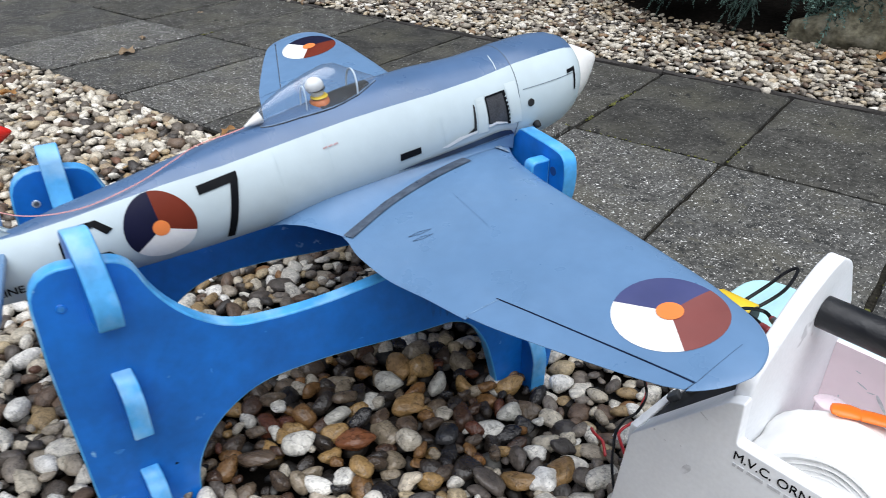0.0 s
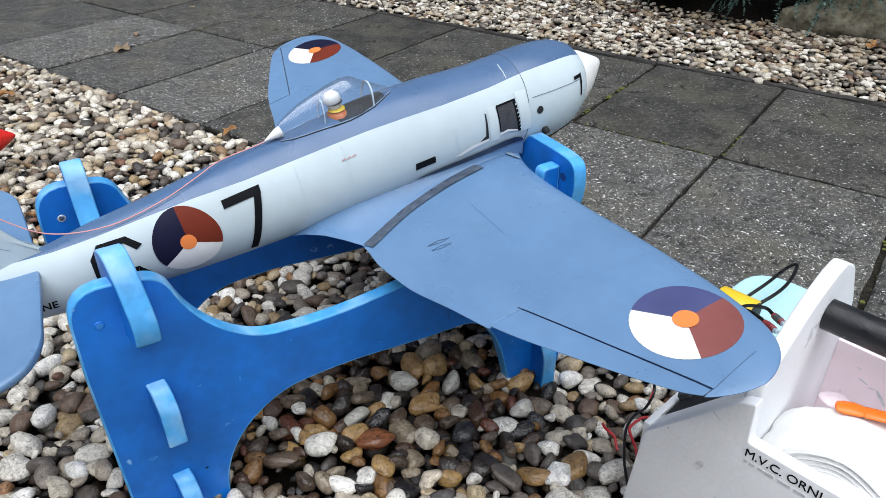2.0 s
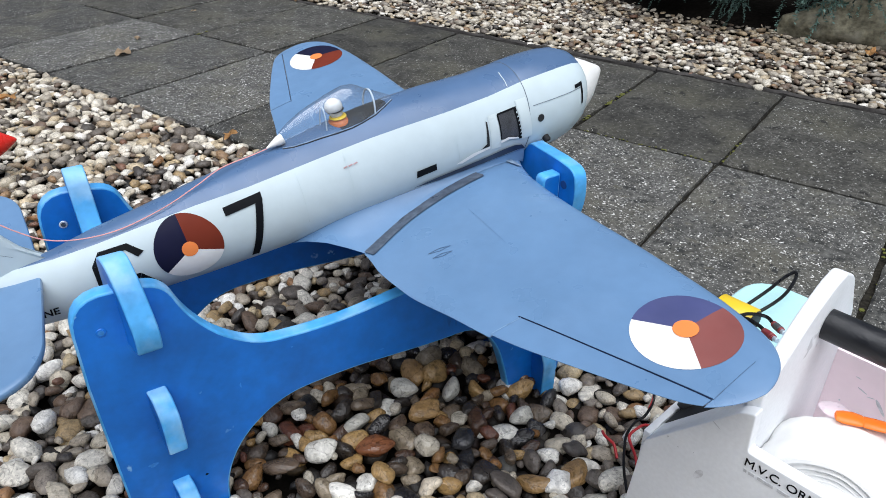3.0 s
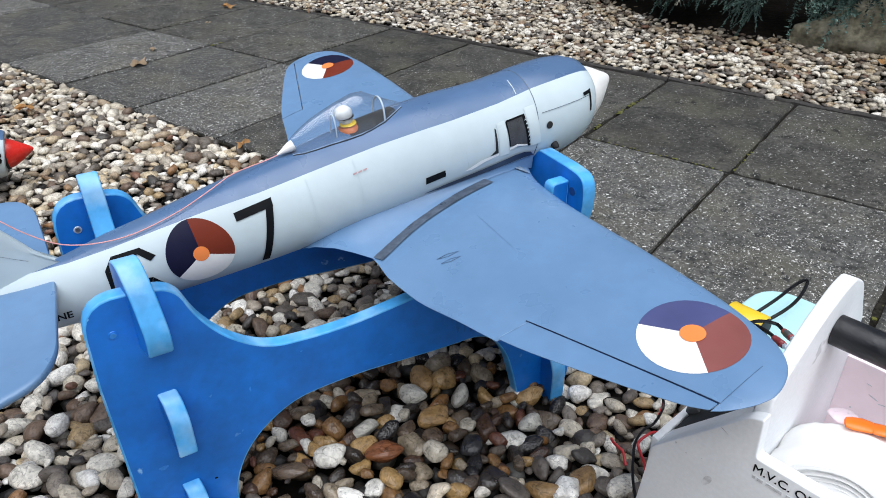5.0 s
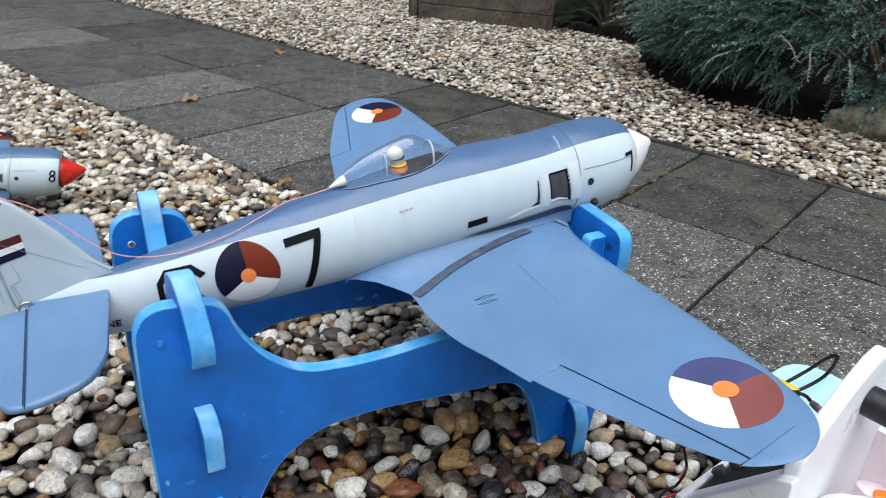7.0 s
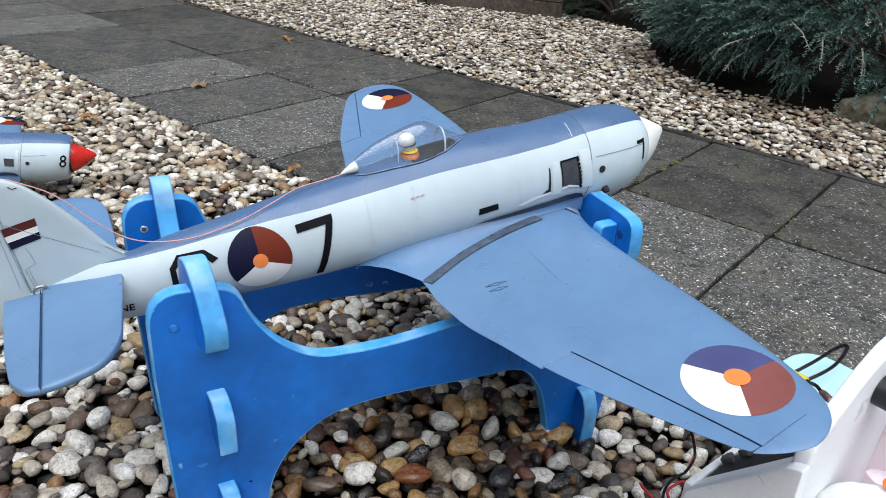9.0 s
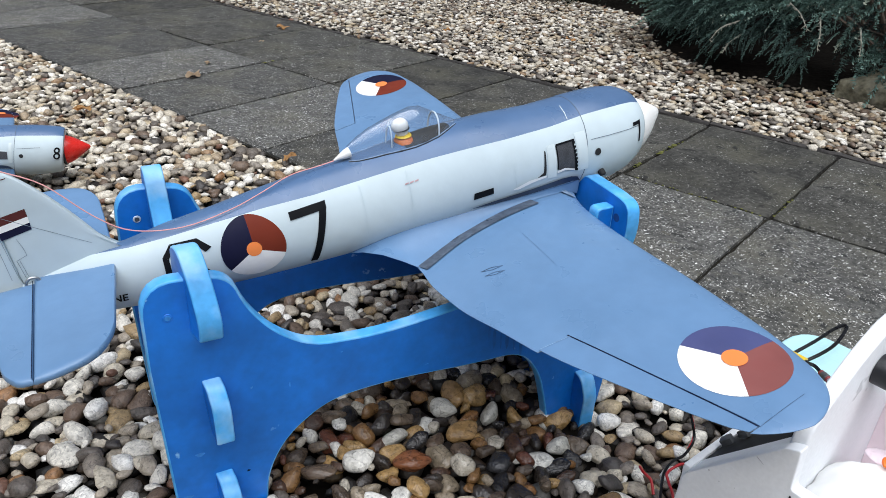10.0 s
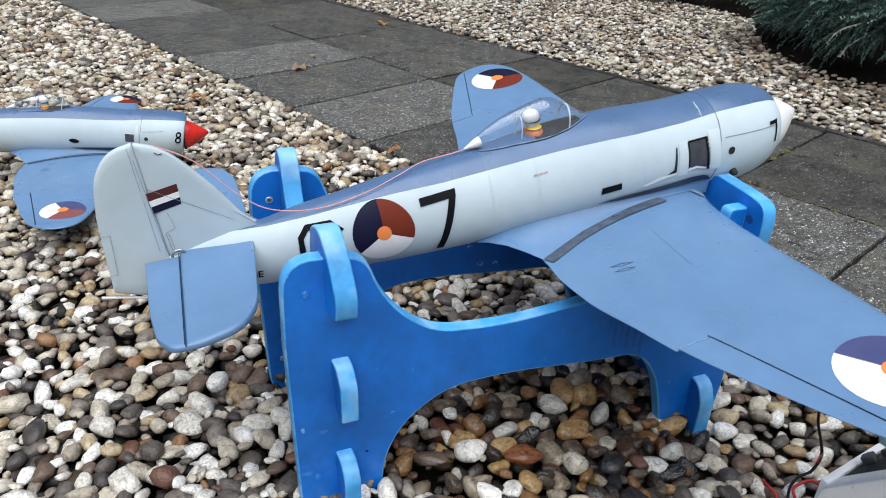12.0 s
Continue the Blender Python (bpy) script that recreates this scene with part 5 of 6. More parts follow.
def pilot(m):
    bm = bmesh.new()
    def blob(r, at, scale, slot):
        n = len(bm.faces)
        bmesh.ops.create_icosphere(bm, subdivisions=3, radius=r, matrix=Matrix.Translation(at) @ Matrix.Diagonal((*scale, 1)))
        bm.faces.ensure_lookup_table()
        for f in bm.faces[n:]:
            f.material_index = slot
    blob(0.0108, (0, 0, 0.0212), (0.95, 1.05, 0.97), 0)
    blob(0.0107, (0, 0.0012, 0.0168), (0.98, 1.06, 0.20), 3)
    blob(0.0082, (0, 0.002, 0.0130), (0.95, 1, 0.9), 0)
    blob(0.0098, (0, 0.003, 0.0075), (1.2, 1.10, 0.24), 2)
    blob(0.0135, (0, 0.003, -0.001), (1.25, 0.95, 0.66), 1)
    ob = part("pilot_doll", bm, [SKIN, DOLL, YELLOW, BLACK])
    ob.matrix_world = m @ pose(0, 0.321, 0.4055, 8)
    return tagged(ob, "small pilot doll bust with white helmet in cockpit", "doll")


pilot(SITE)
pilot(FAR)

# thin salmon lead from the fin to the canopy
bm = bmesh.new()
tube(bm, curved([(0, -0.128, 0.4325), (0, -0.089, 0.410), (0.006, -0.048, 0.369), (0.010, -0.012, 0.3465), (0.018, 0.041, 0.3445), (0.018, 0.097, 0.3575), (0.012, 0.140, 0.3725), (0.004, 0.172, 0.383), (0, 0.213, 0.3885), (0, 0.236, 0.3935)], 5), 0.00065, 6)
ob = part("antenna_lead", bm, WIRE_PINK)
ob.matrix_world = SITE
tagged(ob, "thin salmon-pink antenna lead draped along spine", "cable")


# ---- the white field box ----
BOX = SITE @ Matrix.Translation((0.518, 0.492, 0)) @ pose(0, 0, 0, 0, 0, 10.95)


def field_box(m):
    base = empty("field_box", m)
    up = lambda a, b, d: (d, a, b)
    # two gabled end boards carry the handle
    gable = rounded([(0.0152, 0.0), (0.0152, 0.266, 0.01), (0.040, 0.292, 0.02), (0.088, 0.326, 0.02), (0.128, 0.343, 0.008), (0.152, 0.346, 0.005), (0.182, 0.330, 0.010), (0.225, 0.262, 0.01), (0.225, 0.0)], 4)
    for x in (-0.016, 0.380):
        part("end_board", plate(gable, 0.016, lambda a, b, d, x=x: (x + d, a, b), 0.003), BOX_WHITE, base)
    face = [(-0.113, 0.0), (-0.101, 0.146, 0.004), (-0.012, 0.252, 0.004), (0.002, 0.258, 0.004), (0.004, 0.211, 0.004), (0.396, 0.211, 0.004), (0.396, 0.0)]
    part("side_board", plate(rounded(face, 3), 0.0150, lambda a, b, d: (a, d, b), 0.0015), BOX_WHITE, base)
    bm = bmesh.new()
    box(bm, 0.0002, 0.3798, 0.217, 0.2248, 0.0, 0.214)
    part("side_board", bm, PINKISH, base, "pink-stained white side board")
    bm = bmesh.new()
    box(bm, 0.001, 0.379, 0.0155, 0.2165, 0.02, 0.028)
    part("floor_board", bm, PINKISH, base)
    # sloped bin beside the end board
    wedge = rounded([(-0.0165, 0.0), (-0.0165, 0.248), (-0.101, 0.146), (-0.113, 0.0)])
    part("bin_side", plate(wedge, 0.008, lambda a, b, d: (a, 0.125 + d, b), 0.0015), BOX_WHITE, base)
    bm = bmesh.new()
    box(bm, -0.111, -0.1025, 0.0155, 0.1245, 0.0, 0.144, 0.0015)
    part("bin_end", bm, BOX_WHITE, base)
    bm = bmesh.new()
    box(bm, -0.102, -0.0175, 0.0415, 0.1245, 0.0, 0.142, 0.003)
    for v in bm.verts:
        if v.co.z > 0.06:
            v.co.z += 1.19 * (v.co.x + 0.102) + 0.003 * noise.noise(v.co * 40)
    part("foam_padding", bm, DARK, base, "black foam padding")
    bm = bmesh.new()
    box(bm, -0.102, -0.0175, 0.0155, 0.0410, 0.0, 0.1415)
    for v in bm.verts:
        if v.co.z > 0.06:
            v.co.z += 1.19 * (v.co.x + 0.102)
    part("bin_ledge", bm, BOX_WHITE, base)
    bm = bmesh.new()
    tube(bm, [(0.0005, 0.135, 0.293), (0.3795, 0.135, 0.293)], 0.0165, 24)
    part("handle", bm, RUBBER, base, "black rubber-sleeved round handle")
    # lettering
    def letters(text, size, x, z):
        cu = bpy.data.curves.new("lettering", "FONT")
        cu.body, cu.size, cu.extrude = text, size, 0.0003
        tmp = bpy.data.objects.new("lettering", cu)
        scene.collection.objects.link(tmp)
        me = bpy.data.meshes.new_from_object(tmp.evaluated_get(bpy.context.evaluated_depsgraph_get()))
        scene.collection.objects.unlink(tmp)
        bpy.data.objects.remove(tmp)
        me.materials.clear()
        me.materials.append(BLACK)
        ob = new("lettering", me)
        ob.parent = base
        ob.matrix_basis = pose(x, -0.0006, z, 90, 0, 0)
    letters("M.V.C. ORNI", 0.0135, 0.004, 0.1955)
    grey = material("thin_grey_print", (0.62, 0.64, 0.665), 0.6, spread=0.2, patch=300)
    for x0, x1 in ((0.0055, 0.0085), (0.0105, 0.0165), (0.0195, 0.0350), (0.0390, 0.0510), (0.0540, 0.0650)):
        bm = bmesh.new()
        box(bm, x0, x1, -0.0006, 0.0, 0.1868, 0.1905)
        part("print_bar", bm, grey, base)
    # scuffs on the painted front
    for x, z, w, h, turn in ((-0.035, 0.148, 0.0075, 0.017, 24), (-0.062, 0.167, 0.0022, 0.0012, 0), (-0.045, 0.172, 0.0016, 0.001, 30), (-0.075, 0.172, 0.002, 0.003, 10), (-0.030, 0.222, 0.010, 0.0012, 28), (-0.010, 0.120, 0.002, 0.002, 0)):
        bm = bmesh.new()
        bm.faces.new([bm.verts.new(Matrix.Rotation(radians(turn), 3, "Y") @ Vector((0.5 * w * (1 + 0.10 * math.sin(3 * k)) * math.cos(k), 0, 0.5 * h * math.sin(k)))) for k in (2 * math.pi * q / 16 for q in range(16))])
        part("scuff", bm, SCUFF, base).matrix_basis = pose(x, -0.0005, z)
    for x, z, w, h, turn in ((0.060, 0.165, 0.004, 0.022, -38), (0.038, 0.176, 0.012, 0.0018, 20), (0.048, 0.172, 0.008, 0.0014, -12), (0.030, 0.190, 0.006, 0.0014, 10), (0.020, 0.150, 0.002, 0.003, 0)):
        bm = bmesh.new()
        bm.faces.new([bm.verts.new(Matrix.Rotation(radians(turn), 3, "Y") @ Vector((0.5 * w * (1 + 0.10 * math.sin(3 * k)) * math.cos(k), 0, 0.5 * h * math.sin(k)))) for k in (2 * math.pi * q / 16 for q in range(16))])
        part("scuff", bm, SCUFF, base).matrix_basis = pose(x, 0.2165, z)
    return tagged(base, "white wooden field box with black handle and black lettering", "tool box")


field_box(BOX)


def paper_roll(m):
    base = empty("paper_roll", m)
    bm = bmesh.new()
    prof = [(0.010, 0.030), (0.0, 0.034), (0.012, 0.0355), (0.001, 0.040), (0.012, 0.0415), (0.0, 0.047), (0.010, 0.0485), (0.0, 0.054), (0.004, 0.0575), (0.10, 0.0595), (0.20, 0.058), (0.224, 0.057), (0.226, 0.03)]
    rings = []
    for x, r in prof:
        rings.append([bm.verts.new((x, r * math.cos(a) * (1 + 0.03 * math.sin(3 * a + x * 20)), r * math.sin(a) * (1 + 0.02 * math.sin(5 * a)))) for a in (2 * math.pi * k / 40 for k in range(40))])
    for r0, r1 in zip(rings, rings[1:]):
        for j in range(40):
            bm.faces.new((r0[j], r0[(j + 1) % 40], r1[(j + 1) % 40], r1[j]))
    bmesh.ops.recalc_face_normals(bm, faces=bm.faces[:])
    part("paper", bm, CLOTH, base)
    bm = bmesh.new()
    tube(bm, [(0.002, 0, 0), (0.224, 0, 0)], 0.0305, 24, False)
    tube(bm, [(0.003, 0, 0), (0.223, 0, 0)], 0.0275, 24, False)
    part("core", bm, CARD, base, "grey cardboard core")
    bm = bmesh.new()
    tube(bm, [(0.016, 0.002, -0.004), (0.030, 0, 0), (0.20, 0, 0)], [0.018, 0.0265, 0.0265], 20)
    part("inner_paper", bm, CLOTH, base)
    return tagged(base, "crumpled white paper towel roll lying in box", "paper roll")


paper_roll(BOX @ pose(0.078, 0.026, 0.176, 0, 5, 92) @ Matrix.Diagonal((0.40, 0.95, 0.80, 1)))

# a loose sheet over the roll
bm = bmesh.new()
bmesh.ops.create_grid(bm, x_segments=30, y_segments=30, size=0.5)
for v in bm.verts:
    a, b = v.co.x * 2.6, v.co.y
    k = 0.0655 + 0.003 + 0.0035 * noise.noise((a * 3, b * 4, 1)) + 0.002 * noise.noise((a * 9, b * 11, 4)) + 0.006 * max(0, b) ** 2
    v.co = (0.072 + 1.14 * k * math.sin(a * 1.25), 0.073 + b * 0.110, 0.152 + k * math.cos(a * 1.25) - 0.010 * max(0, abs(a) - 0.8) - 0.22 * max(0, b - 0.22) ** 1.5 - (0.26 - 0.20 * min(1, max(0, a + 0.1))) * max(0, -b - 0.22) ** 1.5)
ob = part("paper_sheet", bm, CLOTH)
ob.matrix_world = BOX
so = ob.modifiers.new("thickness", "SOLIDIFY")
so.thickness = 0.001
tagged(ob, "crumpled white paper towel sheet over the roll", "paper towel")

bm = bmesh.new()
tube(bm, [(-0.026, 0, 0), (-0.0245, 0, 0), (-0.018, 0, 0), (-0.010, 0.001, 0), (-0.002, 0.0, 0), (-0.001, 0, 0), (0.0, 0, 0), (0.010, 0, 0), (0.03, -0.001, 0), (0.032, -0.001, 0)], [0.003, 0.0070, 0.0092, 0.0094, 0.0082, 0.0068, 0.0080, 0.0082, 0.0078, 0.004], 20)
for v in bm.verts:
    v.co.z = v.co.z * 0.4 + 0.0035
ob = part("marker_cap", bm, NEON)
ob.matrix_world = BOX @ pose(0.067, 0.107, 0.2205, 0, -3, 21.8)
tagged(ob, "neon orange plastic piece lying on white paper", "plastic piece")

bm = bmesh.new()
bmesh.ops.create_icosphere(bm, subdivisions=3, radius=0.012)
for v in bm.verts:
    v.co *= 1 + 0.35 * noise.noise(v.co * 60)
    v.co.z *= 0.35
    v.co.x *= 1.3
ob = part("plastic_bag", bm, PINK)
ob.matrix_world = BOX @ pose(0.035, 0.121, 0.2085, 0, 0, 30)
tagged(ob, "small crumpled pink plastic bag in box", "bag")

# pale cyan foam board and the leads on it
bm = plate(rounded([(-0.10, 0.235), (-0.165, 0.300, 0.02), (-0.205, 0.360, 0.03), (-0.205, 0.492, 0.06), (0.50, 0.492, 0.02), (0.50, 0.235, 0.02)]), 0.090, lambda a, b, d: (a, b, d), 0.006)
ob = part("foam_block", bm, [CYAN, CYAN])
ob.matrix_world = BOX
tagged(ob, "pale cyan foam block lying behind white box", "foam block")


def cable(name, pts, radius, mat, label, m=BOX):
    bm = bmesh.new()
    tube(bm, curved(pts, 6), radius, 8)
    ob = part(name, bm, mat)
    ob.matrix_world = m
    return tagged(ob, label, "cable")


cable("cable", [(-0.165, 0.325, 0.115), (-0.152, 0.396, 0.128), (-0.150, 0.446, 0.130), (-0.146, 0.475, 0.130), (-0.139, 0.468, 0.130), (-0.130, 0.42, 0.130), (-0.131, 0.377, 0.128), (-0.145, 0.325, 0.118)], 0.0026, WIRE_BLACK, "thick black battery lead looped over foam")
cable("cable", [(-0.150, 0.302, 0.132), (-0.137, 0.311, 0.140), (-0.118, 0.322, 0.140), (-0.103, 0.314, 0.140)], 0.0026, WIRE_BLACK, "black battery lead ending in a plug")
cable("cable", [(-0.150, 0.295, 0.132), (-0.135, 0.298, 0.140), (-0.113, 0.294, 0.141), (-0.105, 0.290, 0.140)], 0.0026, WIRE_BLACK, "black battery lead ending in red plug")


def plug(x, y, z, turn, mat, label):
    base = empty("plug", BOX @ pose(x, y, z, -15, 0, turn))
    for name, y0, y1, r, paint in (("sleeve", 0.0, -0.006, 0.0046, PLUG_RED), ("body", -0.0062, -0.021, 0.0052, mat), ("collar", -0.0212, -0.025, 0.0048, PLUG_RED), ("tip", -0.0252, -0.033, 0.0034, BOLT)):
        bm = bmesh.new()
        tube(bm, [(0, y0, 0), (0, y0 - 0.0008, 0), (0, y1 + 0.0008, 0), (0, y1, 0)], [r * 0.8, r, r, r * 0.8], 14)
        part(name, bm, paint, base)
    tagged(base, label, "plug")


plug(-0.103, 0.314, 0.140, 46, CONNECTOR, "dark bullet plug with red collar on battery lead")
plug(-0.105, 0.290, 0.140, 52, PLUG_RED, "dull red bullet plug with metal tip on battery lead")
base = empty("battery_strap", BOX @ pose(-0.163, 0.333, 0.0905))
for name, x0, x1, r, paint, label in (("strap", -0.027, 0.027, 0.0265, YELLOW, "yellow woven strap"), ("bundle", -0.030, 0.0285, 0.0235, DARK, "dark cable bundle inside the strap")):
    bm = bmesh.new()
    tube(bm, [(x0, 0, 0), (x0 + 0.0015, 0, 0), (x1 - 0.0015, 0, 0), (x1, 0, 0)], [0.95 * r, r, r, 0.95 * r], 28)
    for v in bm.verts:
        v.co.z = max(0.0, 0.80 * v.co.z + 0.021)
    part(name, bm, paint, base, label)
tagged(base, "yellow strap wrapped round black leads on cyan foam", "strap")

for x, y, z, turn in ((-0.093, 0.072, 0.156, 20), (-0.080, 0.080, 0.171, -8)):
    bm = bmesh.new()
    box(bm, -0.007, 0.007, -0.005, 0.005, 0, 0.008, 0.0012)
    box(bm, -0.004, 0.004, 0.0055, 0.010, 0.002, 0.006, 0.0008)
    ob = part("connector", bm, CONNECTOR)
    ob.matrix_world = BOX @ pose(x, y, z, 0, -45, turn)
    tagged(ob, "small dark grey lead connector on black foam", "connector", "lead connectors")

for pts, mat, label in (([(-0.213, 0.192, 0.092), (-0.205, 0.187, 0.070), (-0.193, 0.184, 0.050), (-0.183, 0.177, 0.035), (-0.176, 0.147, 0.030), (-0.178, 0.124, 0.030), (-0.172, 0.097, 0.032), (-0.160, 0.075, 0.030), (-0.140, 0.045, 0.032), (-0.118, 0.020, 0.030)], WIRE_BLACK, "thin black lead hanging down over pebbles"),
                        ([(-0.214, 0.196, 0.092), (-0.2075, 0.190, 0.070), (-0.1955, 0.187, 0.051), (-0.1855, 0.180, 0.036), (-0.179, 0.160, 0.030)], WIRE_RED, "thin red lead twisted beside black lead"),
                        ([(-0.200, 0.083, 0.026), (-0.190, 0.074, 0.032), (-0.180, 0.072, 0.032), (-0.173, 0.071, 0.030), (-0.160, 0.060, 0.024)], WIRE_RED, "thin red lead lying over pebbles"),
                        ([(-0.150, 0.136, 0.028), (-0.163, 0.127, 0.035), (-0.167, 0.110, 0.036), (-0.167, 0.095, 0.034), (-0.159, 0.087, 0.032), (-0.140, 0.070, 0.034), (-0.122, 0.050, 0.028)], WIRE_RED, "thin red lead lying over pebbles")):
    cable("cable", pts, 0.0019, mat, label)


# ---- plants and stones beyond the path ----
def spray(seed):
    """One juniper spray: a bent stem with short pointed leaflets along it."""
    r = np.random.default_rng(seed)
    v, f = [], []
    def leaf(p, d, l, w):
        side = np.cross(d, r.normal(0, 1, 3))
        side /= np.linalg.norm(side) + 1e-9
        k = len(v)
        v.extend([p, p + d * l * 0.45 - side * w, p + d * l, p + d * l * 0.45 + side * w])
        f.extend([(k, k + 1, k + 3), (k + 1, k + 2, k + 3)])
    for i in range(22):
        t = i / 21
        p = np.array([t, 0.06 * math.sin(t * 3 + seed), -0.30 * t * t])
        for s in (-1, 1, 0.2):
            d = np.array([0.75, s * 0.55, r.uniform(-0.15, 0.45)]) + r.normal(0, 0.32, 3)
            leaf(p, d / np.linalg.norm(d), (0.15 - 0.09 * t) * r.uniform(0.4, 1.5), 0.0165)
    return np.array(v), np.array(f)


def shrub(name, label, at, size, count, spray_len, mat, seed, low=0.05, lift=0.0, fringe=()):
    base = empty(name, Matrix.Translation(at))
    r = np.random.default_rng(seed)
    kinds = [spray(seed * 10 + k) for k in range(6)]
    vs, fs, tones, n = [], [], [], 0
    stems = bmesh.new()
    tufts = [(r.uniform(0, 2 * math.pi), math.asin(r.uniform(low, 0.97)), r.uniform(0.86, 1.08)) for _ in range(max(30, count // 45))]
    for i in range(count):
        # every fourth spray sits inside, darkest: inner shade put into its tone
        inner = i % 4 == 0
        ta, te, tk = tufts[int(r.integers(len(tufts)))]
        a, e = ta + r.normal(0, 0.13) / max(0.3, math.cos(te)), min(1.5, max(math.asin(low), te + r.normal(0, 0.10)))
        k = tk * r.uniform(0.80, 1.04) * (1 + 0.10 * math.sin(3 * a + seed))
        if inner:
            a, e, k = r.uniform(0, 2 * math.pi), math.asin(r.uniform(low, 0.97)), r.uniform(0.55, 0.82)
        p = np.array([math.cos(a) * math.cos(e) * size[0], math.sin(a) * math.cos(e) * size[1], math.sin(e) * size[2]]) * k
        p[2] += lift
        out = np.array([math.cos(a), math.sin(a), 0.10 + 0.7 * math.sin(e) + r.normal(0, 0.28)])
        out /= np.linalg.norm(out)
        side = np.cross(np.array([0, 0, 1.0]), out)
        side /= np.linalg.norm(side)
        up = np.cross(out, side)
        turn = r.normal(0, 0.5)
        side, up = side * math.cos(turn) + up * math.sin(turn), up * math.cos(turn) - side * math.sin(turn)
        l = spray_len * r.uniform(0.6, 1.3)
        v, f = kinds[int(r.integers(6))]
        vs.append(p + (v[:, :1] * out + v[:, 1:2] * side + v[:, 2:] * up) * l)
        fs.append(f + n)
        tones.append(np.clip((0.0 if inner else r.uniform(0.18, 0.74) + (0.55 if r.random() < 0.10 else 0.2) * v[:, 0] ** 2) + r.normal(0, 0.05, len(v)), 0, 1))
        n += len(v)
        if i % max(1, count // 40) == 0:
            tube(stems, curved([(p[0] * 0.08, p[1] * 0.08, 0), (p[0] * 0.5, p[1] * 0.5, max(p[2] * 0.7, 0.03)), tuple(p)], 3), [0.014, 0.012, 0.010, 0.008, 0.007, 0.006, 0.003][:7], 6)
    # hanging tips along the rim: (angle, height, length, paleness)
    for a, z, l, tone in fringe:
        rim = np.array([math.cos(a) * size[0], math.sin(a) * size[1], 0]) * 0.99
        for q in range(5):
            v, f = kinds[q]
            out = np.array([math.cos(a), math.sin(a), 0]) * r.uniform(0.5, 1.2) + np.array([0, 0, -r.uniform(0.35, 0.9)]) + r.normal(0, 0.30, 3)
            out /= np.linalg.norm(out)
            side = np.cross(out, np.array([math.cos(a), math.sin(a), 0.3]))
            side /= np.linalg.norm(side)
            vs.append(rim + np.array([0, 0, z]) + r.normal(0, 0.012, 3) * (q > 0) + (v[:, :1] * out + v[:, 1:2] * side * 0.7 - v[:, 2:] * np.cross(out, side)) * l * (1 if q == 0 else 0.7))
            fs.append(f + n)
            tones.append(np.clip(tone * (1 if q == 0 else 0.6) * (0.55 + 0.45 * v[:, 0]) + r.normal(0, 0.05, len(v)), 0, 1))
            n += len(v)
    me = raw_mesh("crown", np.concatenate(vs), np.concatenate(fs), mat)
    me.attributes.new("tone", "FLOAT", "POINT").data.foreach_set("value", np.concatenate(tones).astype(np.float32))
    ob = new("crown", me)
    ob.parent = base
    part("stem", stems, BARK, base)
    return tagged(base, label, "shrub")


tips = random.Random(12)
fringe = [(radians(tips.uniform(195, 262)), tips.uniform(0.14, 0.34), tips.uniform(0.06, 0.13), tips.choice((0.5, 0.55, 0.6, 1.0))) for _ in range(30)] + [(radians(252 + 1.2 * k), 0.24 - 0.02 * k, 0.15, 0.45) for k in range(6)]
fringe += [(radians(tips.uniform(262, 300)), tips.uniform(0.25, 0.36), tips.uniform(0.06, 0.10), tips.choice((0.4, 0.5, 1.0))) for _ in range(14)]
fringe += [(radians(tips.uniform(198, 248)), tips.uniform(0.15, 0.28), tips.uniform(0.11, 0.16), tips.uniform(0.15, 0.55)) for _ in range(64)]
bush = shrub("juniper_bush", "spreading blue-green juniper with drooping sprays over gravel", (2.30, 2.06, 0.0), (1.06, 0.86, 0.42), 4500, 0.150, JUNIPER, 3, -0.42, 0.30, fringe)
for pts in ([(1.80, 1.27, 0.225), (1.746, 1.23, 0.195), (1.717, 1.21, 0.144)], [(1.96, 1.27, 0.32), (2.023, 1.23, 0.29), (2.068, 1.21, 0.242)], [(2.09, 1.26, 0.280), (2.113, 1.22, 0.231), (2.122, 1.20, 0.183)],
            [(2.23, 1.26, 0.265), (2.255, 1.22, 0.221), (2.265, 1.20, 0.182)], [(1.82, 1.27, 0.178), (1.788, 1.23, 0.141), (1.78, 1.21, 0.104)]):
    bm = bmesh.new()
    path = curved(pts, 4)
    tube(bm, path, [0.0032 - 0.0022 * k / len(path) for k in range(len(path))], 6)
    for k in range(1, len(path)):
        for q in range(2):
            d = Vector((tips.uniform(-1, 1), tips.uniform(-1, 0.3), tips.uniform(-1, 0.2))) * 0.014
            tube(bm, [path[k], path[k] + d * 0.5, path[k] + d], [0.0016, 0.0013, 0.0005], 4)
    part("dead_twig", bm, DEAD_TWIG, bush, "bare pale dead twig").matrix_parent_inverse = Matrix.Translation((-2.30, -2.06, 0.0))
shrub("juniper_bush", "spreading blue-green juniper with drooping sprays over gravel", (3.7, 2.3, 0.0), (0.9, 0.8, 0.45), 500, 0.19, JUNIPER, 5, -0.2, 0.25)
for k, (x, y) in enumerate(((-0.4, 3.35), (0.75, 3.3), (-1.7, 3.6), (-3.0, 3.9), (1.6, 4.2))):
    shrub("low_shrub", "low dark evergreen shrub behind gravel bed", (x, y, 0), (0.85, 0.8, 0.7), 480, 0.22, HEDGE, 20 + k)


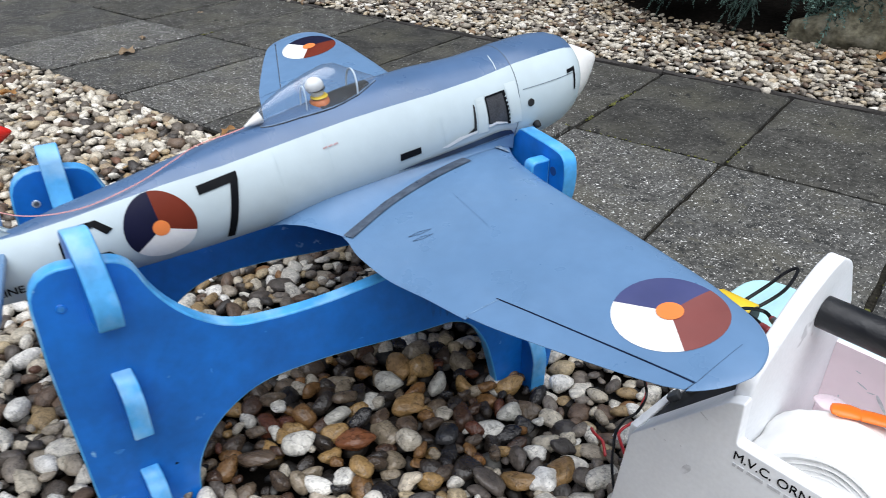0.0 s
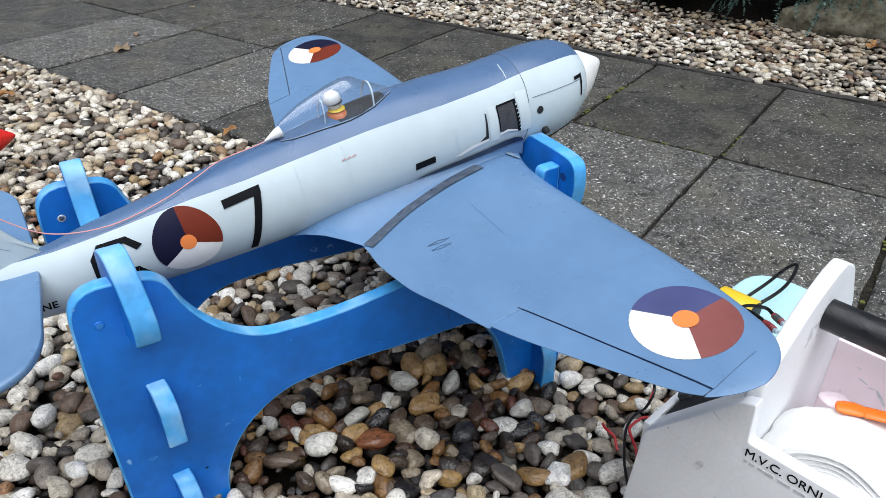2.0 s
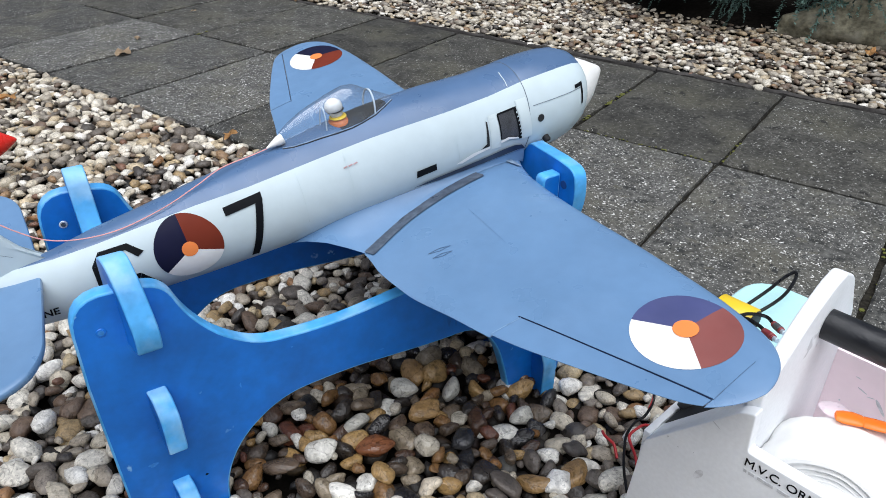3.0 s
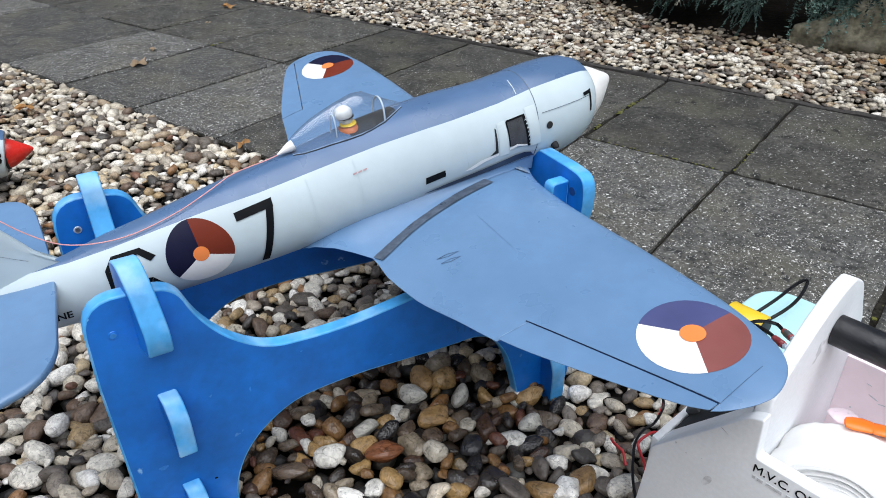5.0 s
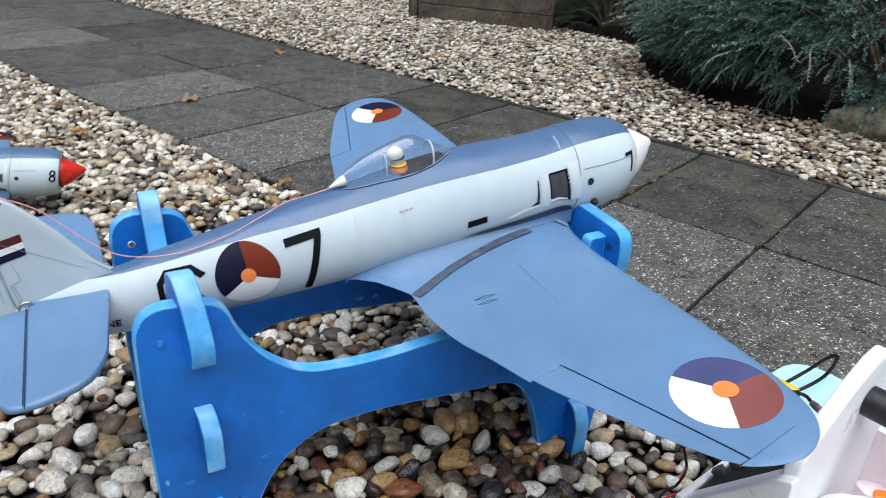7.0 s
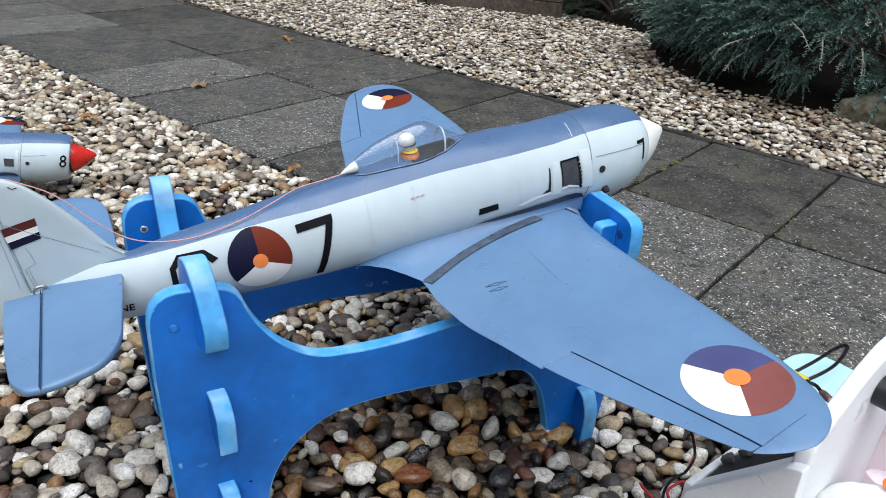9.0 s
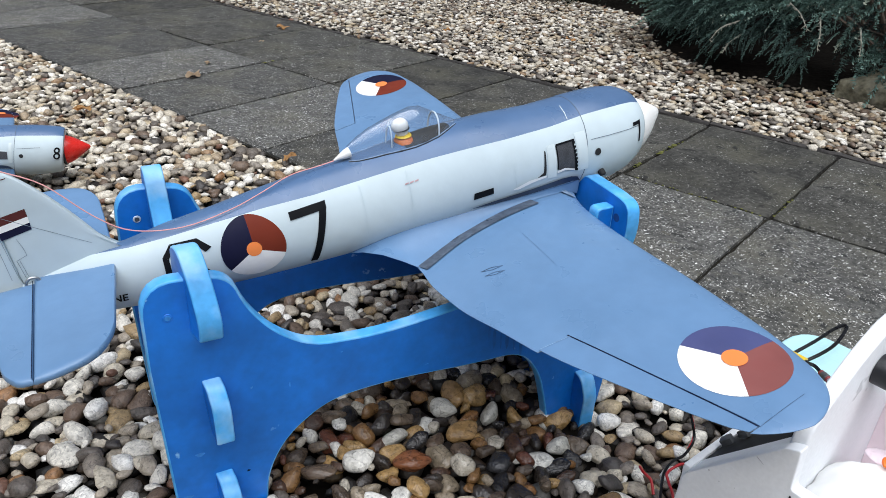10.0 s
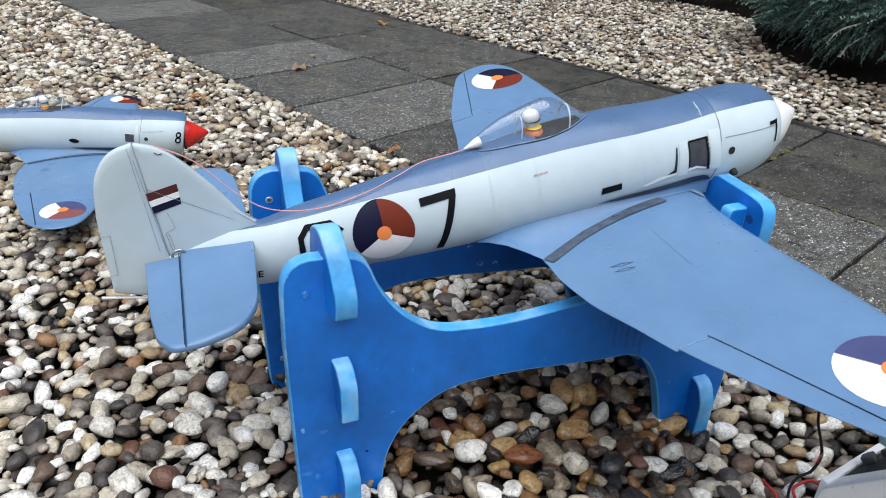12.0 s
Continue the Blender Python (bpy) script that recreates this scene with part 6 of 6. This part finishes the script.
def boulder(m, size, seed):
    bm = bmesh.new()
    bmesh.ops.create_icosphere(bm, subdivisions=4, radius=1)
    for v in bm.verts:
        k = 1 + 0.22 * noise.noise(v.co * 1.3 + Vector((seed, 0, 0))) + 0.07 * noise.noise(v.co * 4 + Vector((seed, 5, 0))) + 0.02 * noise.noise(v.co * 12)
        v.co = Vector((v.co.x * size[0], v.co.y * size[1], v.co.z * size[2])) * k
    ob = part("boulder", bm, ROCK)
    ob.matrix_world = m
    return tagged(ob, "rough grey-green garden boulder beside juniper", "rock")


shrub("low_shrub", "small dark evergreen shrub with fine leaves beside timber edging", (0.56, 2.58, 0), (0.44, 0.36, 0.50), 1500, 0.075, HEDGE, 31)


def timber_edging():
    """Two stacked weathered sleepers on edge, held by a post, along the far side of the gravel."""
    base = empty("timber_edging", pose(-0.46, 1.885, 0, 0, 0, 22.8))
    for k in range(2):
        bm = bmesh.new()
        n = 40
        rows = []
        for i in range(n + 1):
            x = 0.88 * i / n
            q = noise.noise_vector((x * 9, k * 5.0, 1)) * 0.005
            z0, z1 = -0.03 + 0.124 * k + 0.002, 0.094 + 0.124 * k - 0.002
            rows.append([bm.verts.new(p) for p in ((x, 0.0 + q.x, z0), (x, 0.0 + q.y, z1 - 0.006), (x, 0.006 + q.y, z1 + q.z * 0.5), (x, 0.05, z1), (x, 0.05, z0))])
        for r0, r1 in zip(rows, rows[1:]):
            for j in range(5):
                bm.faces.new((r0[j], r1[j], r1[(j + 1) % 5], r0[(j + 1) % 5]))
        bm.faces.new(rows[0])
        bm.faces.new(rows[-1][::-1])
        bmesh.ops.recalc_face_normals(bm, faces=bm.faces[:])
        part("sleeper", bm, TIMBER, base)
    bm = bmesh.new()
    tube(bm, [(-0.045, 0.03, -0.03), (-0.045, 0.03, 0.22), (-0.045, 0.03, 0.24)], [0.034, 0.033, 0.028], 16)
    part("post", bm, TIMBER, base)
    return tagged(base, "weathered dark brown timber sleepers edging the gravel", "edging")


timber_edging()
boulder(pose(2.585, 1.46, 0.045, 0, 0, 20), (0.38, 0.16, 0.145), 2)

# dark litter-covered soil under the juniper
bm = bmesh.new()
rim = curved([(-1.2, 2.62, 0), (0.30, 2.38, 0), (0.90, 2.22, 0), (1.16, 1.80, 0), (1.40, 1.42, 0), (1.64, 1.29, 0), (1.90, 1.20, 0), (2.08, 1.22, 0), (2.25, 1.28, 0), (2.6, 1.32, 0), (3.5, 1.36, 0), (4.9, 1.55, 0)], 8)
rows = []
for k in range(9):
    t = k / 8
    rows.append([bm.verts.new((p.x + 0.02 * noise.noise((p.x * 9, k, 0)), p.y + (2.75 - p.y) * t + 0.02 * noise.noise((p.x * 11, k, 5)), -0.01 + 0.045 * min(1, t * 7) + 0.015 * noise.noise((p.x * 5, k * 0.7, 2)))) for p in rim])
for r0, r1 in zip(rows, rows[1:]):
    for j in range(len(rim) - 1):
        bm.faces.new((r0[j], r0[j + 1], r1[j + 1], r1[j]))
tagged(part("soil_bed", bm, SOIL), "dark soil with needle litter under juniper", "soil", kind="structure")

# dark planted bed behind the gravel
bm = bmesh.new()
box(bm, -7, 7, 2.5, 9, -0.03, 0.01)
tagged(part("planting_bed", bm, SOIL, smooth=False), "dark planting bed behind gravel", "bed", kind="structure")


# ---- moss in the joints, fallen leaves ----
bm = bmesh.new()
for x, y0, y1, n in ((2.008, 0.05, 0.42, 70), (2.414, 0.02, 0.16, 26), (0.41, -0.02, 0.06, 10), (1.2, -0.3, -0.1, 8), (2.80, -0.45, -0.1, 20)):
    clumps = [(rng.uniform(y0, y1), rng.uniform(0.005, 0.03)) for _ in range(4)]
    for k in range(n):
        y, w = rng.choice(clumps)
        s = rng.uniform(0.0015, 0.0055)
        bmesh.ops.create_icosphere(bm, subdivisions=1, radius=s, matrix=Matrix.Translation((x + rng.gauss(0, 0.004), rng.gauss(y, w), -0.004)) @ Matrix.Diagonal((1, 1, 0.5, 1)))
for k in range(40):
    s = rng.uniform(0.0015, 0.004)
    bmesh.ops.create_icosphere(bm, subdivisions=1, radius=s, matrix=Matrix.Translation((rng.uniform(1.9, 2.4), rng.gauss(0, 0.003), -0.004)) @ Matrix.Diagonal((1, 1, 0.5, 1)))
tagged(part("moss", bm, MOSS), "yellow-green moss growing in slab joints", "moss", kind="stuff")


def leaf(x, y, z, size, turn, mat, seed):
    r = random.Random(seed)
    bm = bmesh.new()
    ring = []
    for k in range(18):
        a = 2 * math.pi * k / 18
        q = size * (0.62 + 0.38 * abs(math.cos(2.5 * a))) * (1.25 if k == 0 else 1)
        ring.append(bm.verts.new((q * math.cos(a), q * 0.75 * math.sin(a), size * 0.22 * math.cos(3 * a + seed) + size * 0.1 * r.random())))
    c = bm.verts.new((0, 0, 0))
    for a, b in zip(ring, ring[1:] + ring[:1]):
        bm.faces.new((a, b, c))
    bmesh.ops.solidify(bm, geom=bm.faces[:], thickness=0.0008)
    ob = part("fallen_leaf", bm, mat)
    ob.matrix_world = pose(x, y, z, r.uniform(-8, 8), r.uniform(-8, 8), turn)
    return tagged(ob, "dry curled fallen leaf, orange-brown", "leaf", "fallen leaves")


for k, (x, y, z, s, mat) in enumerate(((-0.056, 0.448, 0.008, 0.032, ORANGE_LEAF), (0.423, -0.328, 0.008, 0.034, DRY_LEAF), (0.30, -0.19, 0.006, 0.016, DRY_LEAF), (0.12, 0.20, 0.006, 0.012, DRY_LEAF), (0.55, 0.95, 0.03, 0.03, ORANGE_LEAF), (1.05, 1.25, 0.03, 0.026, ORANGE_LEAF),
                                       (2.55, 1.12, 0.03, 0.03, ORANGE_LEAF), (2.30, 0.85, 0.03, 0.03, DRY_LEAF), (0.62, -0.82, 0.028, 0.032, ORANGE_LEAF), (1.35, -0.62, 0.024, 0.022, ORANGE_LEAF), (1.52, -0.655, 0.020, 0.016, DRY_LEAF), (1.60, -0.63, 0.018, 0.014, ORANGE_LEAF), (1.47, -0.69, 0.020, 0.013, DRY_LEAF), (1.9, 1.0, 0.03, 0.024, DRY_LEAF))):
    leaf(x, y, z, s, 40 + 67 * k, mat, k)
